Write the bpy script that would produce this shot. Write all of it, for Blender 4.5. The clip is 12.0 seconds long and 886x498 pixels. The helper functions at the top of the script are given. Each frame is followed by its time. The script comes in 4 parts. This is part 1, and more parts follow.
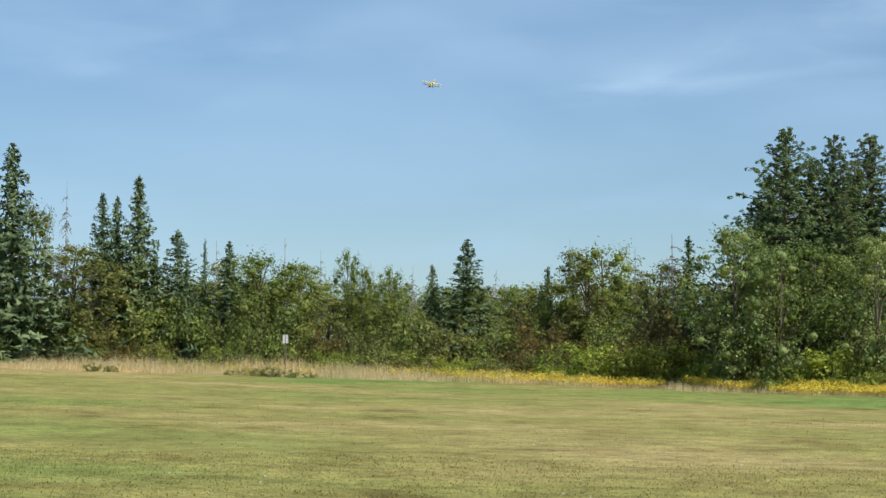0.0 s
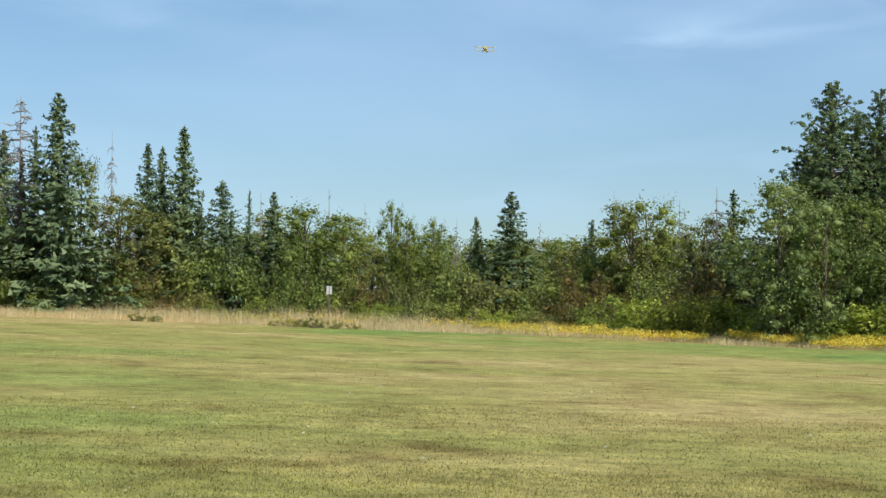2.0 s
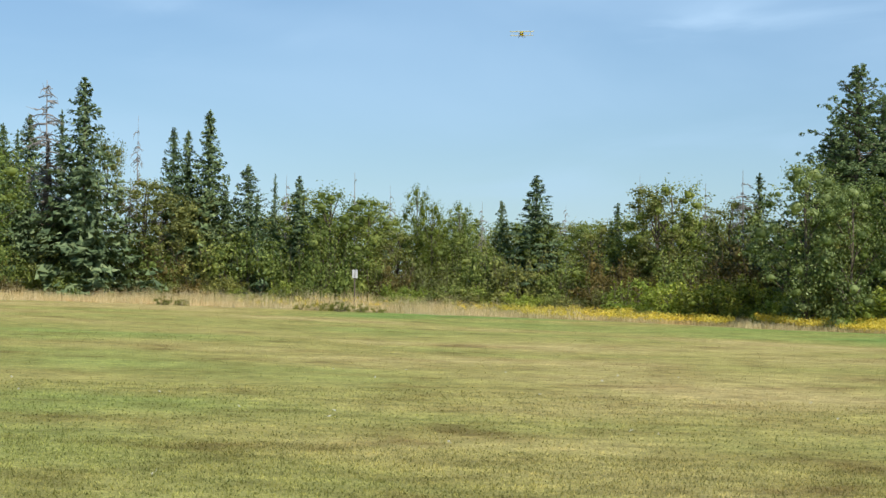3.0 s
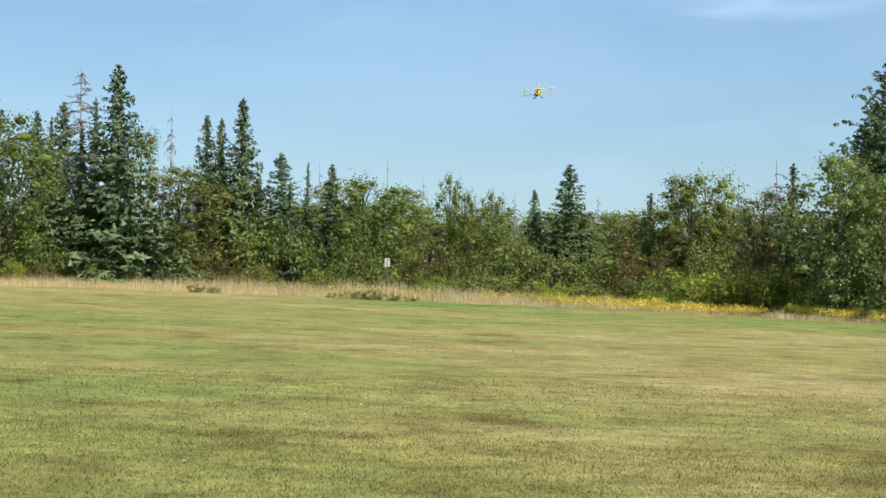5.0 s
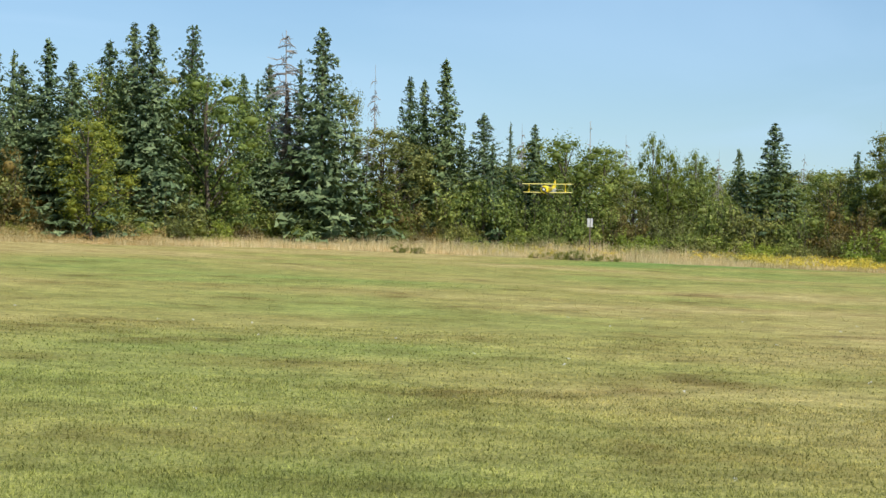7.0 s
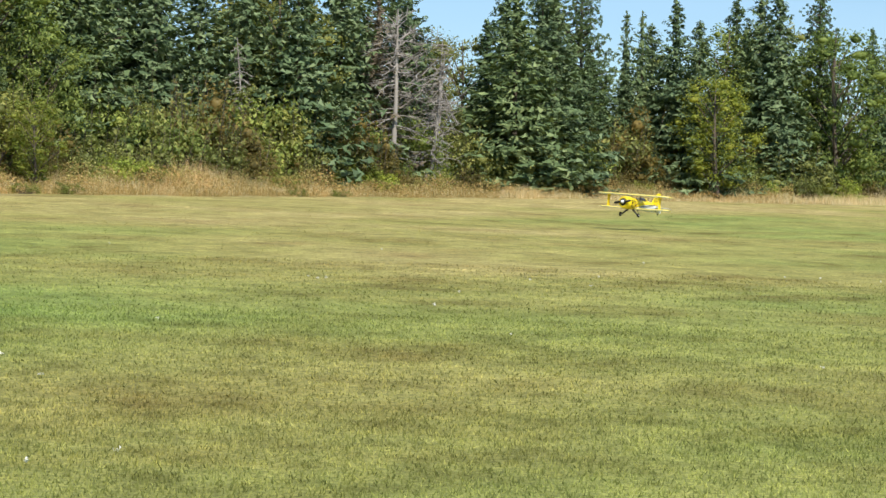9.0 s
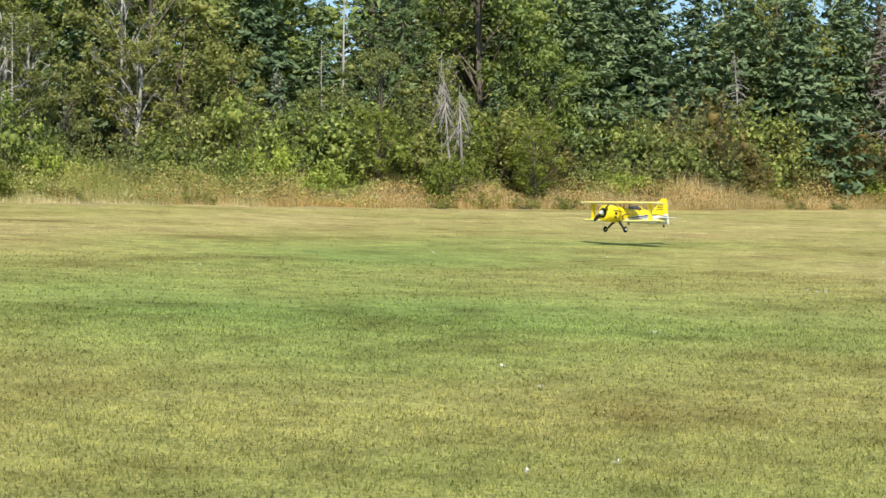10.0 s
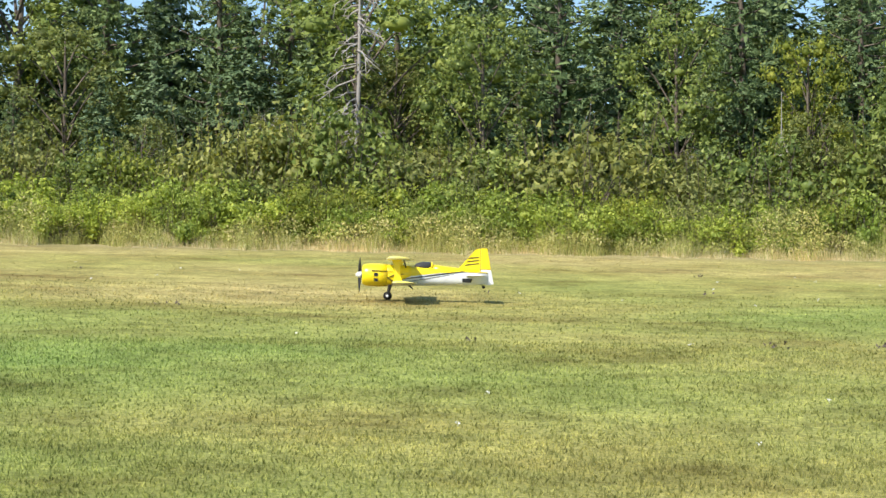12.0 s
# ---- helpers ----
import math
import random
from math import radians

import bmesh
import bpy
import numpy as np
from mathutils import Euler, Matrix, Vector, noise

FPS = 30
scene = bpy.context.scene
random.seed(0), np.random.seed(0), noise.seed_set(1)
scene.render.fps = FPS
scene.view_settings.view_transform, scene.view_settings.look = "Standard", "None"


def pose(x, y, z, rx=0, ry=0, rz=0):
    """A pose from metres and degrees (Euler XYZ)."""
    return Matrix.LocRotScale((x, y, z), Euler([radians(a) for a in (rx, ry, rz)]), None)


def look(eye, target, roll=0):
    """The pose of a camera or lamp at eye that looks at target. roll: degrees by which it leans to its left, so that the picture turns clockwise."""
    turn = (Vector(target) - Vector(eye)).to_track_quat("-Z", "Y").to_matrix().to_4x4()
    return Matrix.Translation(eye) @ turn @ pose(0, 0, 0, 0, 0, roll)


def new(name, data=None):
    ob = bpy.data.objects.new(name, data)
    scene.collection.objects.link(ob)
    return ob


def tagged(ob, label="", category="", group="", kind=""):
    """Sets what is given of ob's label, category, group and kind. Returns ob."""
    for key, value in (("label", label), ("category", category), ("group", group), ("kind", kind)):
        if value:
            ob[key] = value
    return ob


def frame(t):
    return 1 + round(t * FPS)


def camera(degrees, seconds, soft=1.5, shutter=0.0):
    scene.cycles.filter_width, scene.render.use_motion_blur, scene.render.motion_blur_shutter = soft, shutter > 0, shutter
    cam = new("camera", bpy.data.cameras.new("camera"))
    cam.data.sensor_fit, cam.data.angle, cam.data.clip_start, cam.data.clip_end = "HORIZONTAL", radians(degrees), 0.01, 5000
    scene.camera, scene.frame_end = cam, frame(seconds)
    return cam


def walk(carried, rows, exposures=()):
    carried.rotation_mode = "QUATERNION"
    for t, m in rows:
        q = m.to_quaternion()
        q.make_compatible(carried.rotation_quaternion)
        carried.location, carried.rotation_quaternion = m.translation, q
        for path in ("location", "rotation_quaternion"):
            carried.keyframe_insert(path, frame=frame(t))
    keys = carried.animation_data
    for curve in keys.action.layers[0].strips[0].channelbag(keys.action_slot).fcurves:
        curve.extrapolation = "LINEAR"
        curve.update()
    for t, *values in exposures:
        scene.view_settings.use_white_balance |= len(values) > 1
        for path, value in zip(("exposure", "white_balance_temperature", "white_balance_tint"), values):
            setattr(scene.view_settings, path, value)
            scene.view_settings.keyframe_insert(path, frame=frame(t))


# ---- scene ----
EYE = 1.6
cam = camera(24.07, 12.0, soft=1.5)
# seconds, yaw, pitch, roll: the camera pans on one spot
PAN = [
    (0.0, 0.05, 3.35, 0.32), (0.5, 0.14, 3.36, 0.45), (1.0, 0.38, 3.01, 0.59), (1.5, 0.81, 2.47, 0.69), (2.0, 1.25, 2.02, 0.74),
    (2.5, 1.62, 1.72, 0.72), (3.0, 1.95, 1.56, 0.71), (4.0, 2.42, 1.37, 0.86), (5.0, 2.84, 1.24, 1.01), (5.5, 3.30, 1.29, 1.09),
    (6.0, 4.28, 1.13, 1.06), (6.5, 5.92, 0.71, 1.01), (6.7, 6.80, 0.47, 1.00), (7.5, 11.72, -0.58, 0.92), (8.3, 18.30, -1.14, 0.87),
    (8.5, 20.22, -1.24, 0.91), (9.0, 25.54, -1.38, 0.85), (9.5, 31.81, -1.30, 0.60), (10.0, 39.19, -1.14, 0.38), (10.5, 47.94, -0.81, 0.38),
    (11.0, 57.94, -0.29, 0.62), (11.5, 69.10, 0.07, 0.42), (11.7, 73.77, 0.31, 0.10), (11.9, 78.40, 0.42, 0.18), (12.0, 80.69, 0.45, 0.27),
]
walk(cam, [(t, pose(0, 0, EYE, 0, 0, yaw) @ pose(0, 0, 0, 90 + pitch) @ pose(0, 0, 0, 0, 0, roll)) for t, yaw, pitch, roll in PAN],
     [(0.0, -0.05), (3.0, 0.10), (6.5, 0.12), (8.5, 0.22), (10.5, 0.42), (12.0, 0.55)])

# ---- light ----
SUN_YAW, SUN_EL = 222.0, 45.0      # where the sun stands: degrees to the left of +y, and above the horizon
sun_way = Vector((-math.sin(radians(SUN_YAW)) * math.cos(radians(SUN_EL)), math.cos(radians(SUN_YAW)) * math.cos(radians(SUN_EL)), math.sin(radians(SUN_EL))))
sun = new("sun", bpy.data.lights.new("sun", "SUN"))
sun.data.energy, sun.data.angle, sun.data.color = 4.6, radians(0.55), (1.0, 0.95, 0.87)
sun.matrix_world = look((0, 0, 60), Vector((0, 0, 60)) - sun_way)


def build_world():
    world = bpy.data.worlds.new("world")
    world.use_nodes = True
    scene.world = world
    nt = world.node_tree
    nodes, links = nt.nodes, nt.links
    back = nodes["Background"]
    sky = nodes.new("ShaderNodeTexSky")
    sky.sky_type, sky.sun_disc = "NISHITA", False
    sky.sun_elevation, sky.sun_rotation = radians(SUN_EL), radians(-SUN_YAW)
    sky.air_density, sky.dust_density, sky.ozone_density = 1.0, 0.2, 3.0
    coord = nodes.new("ShaderNodeTexCoord")

    def wisps(scale, stretch, turn, lo, hi, detail):
        mapping = nodes.new("ShaderNodeMapping")
        mapping.inputs["Rotation"].default_value = (0, radians(turn), 0)
        mapping.inputs["Scale"].default_value = stretch
        links.new(coord.outputs["Generated"], mapping.inputs["Vector"])
        tex = nodes.new("ShaderNodeTexNoise")
        tex.inputs["Scale"].default_value, tex.inputs["Detail"].default_value = scale, detail
        tex.inputs["Roughness"].default_value, tex.inputs["Distortion"].default_value = 0.5, 0.5
        links.new(mapping.outputs["Vector"], tex.inputs["Vector"])
        ramp = nodes.new("ShaderNodeMapRange")
        ramp.interpolation_type = "SMOOTHSTEP"
        ramp.inputs["From Min"].default_value, ramp.inputs["From Max"].default_value = lo, hi
        links.new(tex.outputs["Fac"], ramp.inputs["Value"])
        return ramp.outputs["Result"]

    broad = wisps(4.0, (1.0, 1.0, 3.0), 14, 0.38, 0.74, 5)
    fine = wisps(7.0, (1.0, 1.0, 4.5), -16, 0.44, 0.76, 6)
    add = nodes.new("ShaderNodeMath")
    add.operation = "MAXIMUM"
    links.new(broad, add.inputs[0])
    links.new(fine, add.inputs[1])

    def math_of(kind, a, b=0.0):
        node = nodes.new("ShaderNodeMath")
        node.operation = kind
        for k, v in ((0, a), (1, b)):
            if isinstance(v, (int, float)):
                node.inputs[k].default_value = v
            else:
                links.new(v, node.inputs[k])
        return node.outputs[0]
    way = nodes.new("ShaderNodeSeparateXYZ")
    links.new(coord.outputs["Generated"], way.inputs[0])
    side = math_of("MULTIPLY", math_of("ARCTAN2", math_of("MULTIPLY", way.outputs[0], -1.0), way.outputs[1]), 180 / math.pi)
    rise = math_of("MULTIPLY", math_of("ARCSINE", way.outputs[2]), 180 / math.pi)
    ripple = math_of("MULTIPLY", math_of("SUBTRACT", fine, 0.4), 0.5)

    def streak(stops, width):
        """A long drawn-out cirrus: (degrees to the left, height in degrees, strength)."""
        ramp = nodes.new("ShaderNodeValToRGB")
        ramp.color_ramp.interpolation = "EASE"
        e = ramp.color_ramp.elements
        while len(e) < len(stops):
            e.new(0.5)
        for el, (yaw, height, strength) in zip(e, stops):
            el.position, el.color = (yaw + 30) / 60, (height / 20, strength, 0, 1)
        links.new(math_of("DIVIDE", math_of("ADD", side, 30.0), 60.0), ramp.inputs["Fac"])
        sep = nodes.new("ShaderNodeSeparateColor")
        links.new(ramp.outputs["Color"], sep.inputs[0])
        off = math_of("ABSOLUTE", math_of("SUBTRACT", math_of("ADD", rise, ripple), math_of("MULTIPLY", sep.outputs[0], 20.0)))
        soft = nodes.new("ShaderNodeMapRange")
        soft.interpolation_type = "SMOOTHSTEP"
        soft.inputs["From Min"].default_value, soft.inputs["From Max"].default_value = width, 0.0
        links.new(off, soft.inputs["Value"])
        return math_of("MULTIPLY", math_of("MULTIPLY", soft.outputs["Result"], sep.outputs[1]), math_of("ADD", math_of("MULTIPLY", fine, 0.9), 0.6))
    cirrus = math_of("ADD", streak(((-16, 7.2, 0.0), (-8, 7.7, 0.12), (-3.3, 8.2, 0.20), (-1, 8.7, 0.22), (1.4, 9.3, 0.18), (5.5, 8.8, 0.0)), 1.0),
                     streak(((-18, 10.8, 0.2), (-14, 10.1, 0.24), (-10.3, 9.3, 0.24), (-6, 8.5, 0.20), (-2.5, 8.0, 0.0)), 1.5))
    cirrus = math_of("ADD", cirrus, streak(((1, 7.0, 0.0), (6, 7.5, 0.15), (12, 8.5, 0.18), (18, 9.4, 0.0)), 0.8))
    mul = nodes.new("ShaderNodeMath")
    mul.operation = "MULTIPLY_ADD"
    mul.use_clamp = True
    mul.inputs[1].default_value = 0.27
    links.new(add.outputs[0], mul.inputs[0])
    links.new(math_of("ADD", cirrus, 0.13), mul.inputs[2])
    mix = nodes.new("ShaderNodeMixRGB")
    mix.inputs["Color2"].default_value = (6.7, 8.2, 9.6, 1)
    links.new(mul.outputs[0], mix.inputs["Fac"])
    links.new(sky.outputs["Color"], mix.inputs["Color1"])
    tint = nodes.new("ShaderNodeMixRGB")
    tint.blend_type = "MULTIPLY"
    tint.inputs["Fac"].default_value, tint.inputs["Color2"].default_value = 1.0, (0.83, 0.98, 1.125, 1)
    links.new(mix.outputs["Color"], tint.inputs["Color1"])
    links.new(tint.outputs["Color"], back.inputs["Color"])
    back.inputs["Strength"].default_value = 0.088


build_world()


# ---- plan ----
def spot(yaw, r):
    """The place r metres from the camera's foot, yaw degrees to the left of +y."""
    return -math.sin(radians(yaw)) * r, math.cos(radians(yaw)) * r


def ground_z(x, y):
    """The field lies in a shallow hollow that rises to the wood."""
    r, a = np.hypot(x, y), np.arctan2(-np.asarray(x, float), y)
    run = np.minimum(r, 118.0)
    return run * np.clip(K0 + K1 * np.cos(a) + K2 * np.sin(a), -0.01, 0.06)


K0, K1, K2 = 0.02381, -0.01240, 0.02115
EDGE_YAW = (-40, -12, 0, 6, 12, 20, 32, 44, 58, 70, 81, 92, 120)
EDGE_R = (70, 85, 95, 97, 97, 85, 64, 53.5, 46.5, 44, 43, 44, 55)


def edge_r(yaw):
    """How far from the camera the mown lawn ends."""
    return float(np.interp(yaw, EDGE_YAW, EDGE_R))


def floor_at(x, y):
    return float(ground_z(x, y))


# ---- materials ----
def material(name, rough=0.6, metal=0.0, spec=0.4):
    m = bpy.data.materials.new(name)
    m.use_nodes = True
    b = m.node_tree.nodes["Principled BSDF"]
    b.inputs["Roughness"].default_value, b.inputs["Metallic"].default_value = rough, metal
    b.inputs["Specular IOR Level"].default_value = spec
    return m, m.node_tree.nodes, m.node_tree.links, b


def ramp_of(nodes, links, source, stops):
    r = nodes.new("ShaderNodeValToRGB")
    e = r.color_ramp.elements
    while len(e) < len(stops):
        e.new(0.5)
    for el, (p, c) in zip(e, stops):
        el.position, el.color = p, (*c, 1)
    links.new(source, r.inputs["Fac"])
    return r.outputs["Color"]


def noise_of(nodes, links, scale, detail=4, rough=0.55, stretch=None, vec="Object"):
    co = nodes.new("ShaderNodeTexCoord")
    src = co.outputs[vec]
    if stretch:
        mp = nodes.new("ShaderNodeMapping")
        mp.inputs["Scale"].default_value = stretch
        links.new(src, mp.inputs["Vector"])
        src = mp.outputs["Vector"]
    t = nodes.new("ShaderNodeTexNoise")
    t.inputs["Scale"].default_value, t.inputs["Detail"].default_value, t.inputs["Roughness"].default_value = scale, detail, rough
    links.new(src, t.inputs["Vector"])
    return t.outputs["Fac"]


def mix_of(nodes, links, fac, a, b, blend="MIX"):
    m = nodes.new("ShaderNodeMixRGB")
    m.blend_type = blend
    for i, v in (("Fac", fac), ("Color1", a), ("Color2", b)):
        if isinstance(v, (int, float)):
            m.inputs[i].default_value = v
        elif isinstance(v, tuple):
            m.inputs[i].default_value = (*v, 1)
        else:
            links.new(v, m.inputs[i])
    return m.outputs["Color"]


def bump_of(nodes, links, height, strength, distance, bsdf):
    b = nodes.new("ShaderNodeBump")
    b.inputs["Strength"].default_value, b.inputs["Distance"].default_value = strength, distance
    links.new(height, b.inputs["Height"])
    links.new(b.outputs["Normal"], bsdf.inputs["Normal"])


def leaf_material(name, dark, mid, light, translucent=0.42, rough=0.5):
    """Leaves: each card its own shade, each plant its own cast, light shining through."""
    m, nodes, links, b = material(name, rough, 0, 0.2)
    geo, info = nodes.new("ShaderNodeNewGeometry"), nodes.new("ShaderNodeObjectInfo")
    col = ramp_of(nodes, links, geo.outputs["Random Per Island"], ((0.0, dark), (0.55, mid), (1.0, light)))
    cast = ramp_of(nodes, links, info.outputs["Random"], ((0.0, (0.78, 0.84, 0.78)), (0.5, (1.0, 1.0, 1.0)), (1.0, (1.16, 1.12, 0.95))))
    col = mix_of(nodes, links, 1.0, col, cast, "MULTIPLY")
    patch = ramp_of(nodes, links, noise_of(nodes, links, 0.9, 2), ((0.3, (0.82, 0.86, 0.86)), (0.7, (1.15, 1.12, 1.0))))
    col = mix_of(nodes, links, 1.0, col, patch, "MULTIPLY")
    links.new(col, b.inputs["Base Color"])
    t = nodes.new("ShaderNodeBsdfTranslucent")
    links.new(mix_of(nodes, links, 1.0, col, (1.25, 1.2, 0.6), "MULTIPLY"), t.inputs["Color"])
    ms = nodes.new("ShaderNodeMixShader")
    ms.inputs["Fac"].default_value = translucent
    links.new(b.outputs["BSDF"], ms.inputs[1])
    links.new(t.outputs["BSDF"], ms.inputs[2])
    links.new(ms.outputs["Shader"], nodes["Material Output"].inputs["Surface"])
    return m


def bark_material(name, a, c, scale=6.0):
    m, nodes, links, b = material(name, 0.85, 0, 0.2)
    n = noise_of(nodes, links, scale, 5, 0.65, (3, 3, 0.6))
    links.new(ramp_of(nodes, links, n, ((0.3, a), (0.7, c))), b.inputs["Base Color"])
    bump_of(nodes, links, n, 0.6, 0.03, b)
    return m


def lawn_colour(nodes, links):
    """Mown grass in late summer: green, olive and straw patches at several sizes; dry gives the parched parts of the field."""
    dry = nodes.new("ShaderNodeAttribute")
    dry.attribute_name = "dry"
    big = noise_of(nodes, links, 0.09, 3, 0.5, (1.0, 1.0, 0.0))
    mid = noise_of(nodes, links, 0.42, 5, 0.62, (1.2, 0.9, 0.0))
    small = noise_of(nodes, links, 2.6, 4, 0.65, (1.0, 1.0, 0.0))
    add = nodes.new("ShaderNodeMath")
    add.operation = "MULTIPLY_ADD"
    add.inputs[1].default_value = 0.26
    links.new(dry.outputs["Fac"], add.inputs[0])
    links.new(big, add.inputs[2])
    col = ramp_of(nodes, links, add.outputs[0], ((0.36, (0.185, 0.285, 0.072)), (0.50, (0.262, 0.302, 0.085)), (0.66, (0.332, 0.312, 0.102)), (0.82, (0.425, 0.358, 0.150))))
    streak = ramp_of(nodes, links, noise_of(nodes, links, 1.05, 3, 0.6, (1.0, 1.0, 0.0)), ((0.34, (0.80, 0.78, 0.76)), (0.48, (1.0, 1.0, 1.0)), (0.66, (1.18, 1.15, 1.16))))
    alt = ramp_of(nodes, links, mid, ((0.32, (0.62, 0.54, 0.52)), (0.40, (0.86, 0.82, 0.79)), (0.52, (1.0, 1.0, 1.0)), (0.62, (1.12, 1.10, 1.11)), (0.70, (1.20, 1.15, 1.20))))
    col = mix_of(nodes, links, 1.0, col, alt, "MULTIPLY")
    col = mix_of(nodes, links, 0.85, col, streak, "MULTIPLY")
    det = ramp_of(nodes, links, small, ((0.32, (0.74, 0.74, 0.69)), (0.50, (1.0, 1.0, 1.0)), (0.68, (1.22, 1.18, 1.14))))
    return mix_of(nodes, links, 1.0, col, det, "MULTIPLY")


def ground_material():
    m, nodes, links, b = material("lawn", 0.9, 0, 0.1)
    col = lawn_colour(nodes, links)
    fine = noise_of(nodes, links, 22.0, 5, 0.75, (1, 1, 0.2))
    col = mix_of(nodes, links, 1.0, col, ramp_of(nodes, links, fine, ((0.32, (0.42, 0.43, 0.38)), (0.5, (0.98, 0.98, 0.95)), (0.68, (1.55, 1.46, 1.34)))), "MULTIPLY")
    wild = nodes.new("ShaderNodeAttribute")
    wild.attribute_name = "wild"
    straw = ramp_of(nodes, links, noise_of(nodes, links, 0.8, 4), ((0.3, (0.20, 0.17, 0.07)), (0.7, (0.42, 0.34, 0.17))))
    links.new(mix_of(nodes, links, wild.outputs["Fac"], col, straw), b.inputs["Base Color"])
    bump_of(nodes, links, fine, 0.7, 0.04, b)
    return m


def blade_material(name, stops, lawn=False):
    m, nodes, links, b = material(name, 0.65, 0, 0.25)
    geo = nodes.new("ShaderNodeNewGeometry")
    if lawn:
        shade = ramp_of(nodes, links, geo.outputs["Random Per Island"], stops)
        col = mix_of(nodes, links, 1.0, lawn_colour(nodes, links), shade, "MULTIPLY")
    else:
        col = ramp_of(nodes, links, geo.outputs["Random Per Island"], stops)
        patch = ramp_of(nodes, links, noise_of(nodes, links, 0.35, 3), ((0.34, (0.78, 0.80, 0.74)), (0.5, (1.0, 1.0, 1.0)), (0.68, (1.15, 1.05, 0.98))))
        col = mix_of(nodes, links, 1.0, col, patch, "MULTIPLY")
    links.new(col, b.inputs["Base Color"])
    t = nodes.new("ShaderNodeBsdfTranslucent")
    links.new(col, t.inputs["Color"])
    ms = nodes.new("ShaderNodeMixShader")
    ms.inputs["Fac"].default_value = 0.48 if lawn else 0.3
    links.new(b.outputs["BSDF"], ms.inputs[1])
    links.new(t.outputs["BSDF"], ms.inputs[2])
    links.new(ms.outputs["Shader"], nodes["Material Output"].inputs["Surface"])
    return m


def paint_material(name, colour, rough=0.35, spec=0.5, dirt=0.12):
    """Film-covered or painted model surface, with faint grime."""
    m, nodes, links, b = material(name, rough, 0, spec)
    n = noise_of(nodes, links, 7.0, 4)
    dull = tuple(c * (1 - dirt * 1.6) for c in colour)
    links.new(ramp_of(nodes, links, n, ((0.3, dull), (0.55, colour))), b.inputs["Base Color"])
    bump_of(nodes, links, noise_of(nodes, links, 26.0, 2), 0.05, 0.004, b)
    return m


M_GROUND = ground_material()
M_LAWN_BLADE = blade_material("lawn_blade", ((0.0, (0.60, 0.63, 0.54)), (0.3, (0.86, 0.90, 0.80)), (0.7, (1.2, 1.21, 1.10)), (1.0, (1.85, 1.76, 1.68))), True)
M_STRAW = blade_material("dry_grass", ((0.0, (0.36, 0.28, 0.11)), (0.35, (0.64, 0.52, 0.26)), (0.7, (0.78, 0.66, 0.37)), (1.0, (0.84, 0.76, 0.50))))
M_RUSTY = blade_material("rusty_weeds", ((0.0, (0.18, 0.16, 0.05)), (0.4, (0.40, 0.30, 0.10)), (0.75, (0.58, 0.37, 0.14)), (1.0, (0.64, 0.50, 0.22))))
M_WEED = blade_material("green_weeds", ((0.0, (0.19, 0.21, 0.05)), (0.5, (0.40, 0.41, 0.11)), (0.85, (0.58, 0.54, 0.19)), (1.0, (0.68, 0.57, 0.29))))
M_BRAMBLE = leaf_material("bramble_leaves", (0.14, 0.16, 0.045), (0.26, 0.28, 0.08), (0.42, 0.40, 0.14))
M_GOLD = blade_material("goldenrod_flower", ((0.0, (0.62, 0.48, 0.06)), (0.6, (0.80, 0.64, 0.07)), (1.0, (0.86, 0.75, 0.20))))
M_SPRUCE = leaf_material("spruce_needles", (0.066, 0.102, 0.052), (0.131, 0.188, 0.093), (0.237, 0.296, 0.154), 0.12, 0.6)
M_BLUE = leaf_material("blue_spruce_needles", (0.125, 0.150, 0.120), (0.215, 0.245, 0.205), (0.320, 0.350, 0.300), 0.12, 0.6)
M_PINE = leaf_material("pine_needles", (0.065, 0.104, 0.047), (0.130, 0.186, 0.081), (0.244, 0.314, 0.146), 0.15, 0.6)
M_LEAF = leaf_material("broad_leaves", (0.099, 0.138, 0.039), (0.202, 0.257, 0.068), (0.389, 0.432, 0.129), 0.34)
M_OLIVE = leaf_material("olive_leaves", (0.111, 0.130, 0.042), (0.223, 0.240, 0.078), (0.386, 0.388, 0.136), 0.34)
# leaf green lightened, so that sunlit highlights are put into the colour
M_SUNLIT_PALE = leaf_material("pale_leaves", (0.11, 0.15, 0.05), (0.23, 0.29, 0.10), (0.45, 0.50, 0.22), 0.34)
M_LIME = leaf_material("lime_leaves", (0.120, 0.155, 0.028), (0.238, 0.278, 0.052), (0.405, 0.415, 0.095))
M_WEEDLEAF = leaf_material("weed_leaves", (0.162, 0.213, 0.040), (0.323, 0.397, 0.081), (0.549, 0.596, 0.149))
M_RUST = leaf_material("rust_leaves", (0.09, 0.08, 0.03), (0.19, 0.155, 0.055), (0.32, 0.24, 0.09))
M_BROWN = leaf_material("dead_needles", (0.14, 0.10, 0.075), (0.24, 0.18, 0.14), (0.34, 0.27, 0.21), 0.08, 0.8)
M_BARK = bark_material("bark", (0.07, 0.055, 0.042), (0.19, 0.155, 0.12))
M_GREYBARK = bark_material("weathered_wood", (0.19, 0.17, 0.15), (0.40, 0.37, 0.335))
M_BIRCH = bark_material("pale_bark", (0.24, 0.22, 0.19), (0.52, 0.49, 0.44))


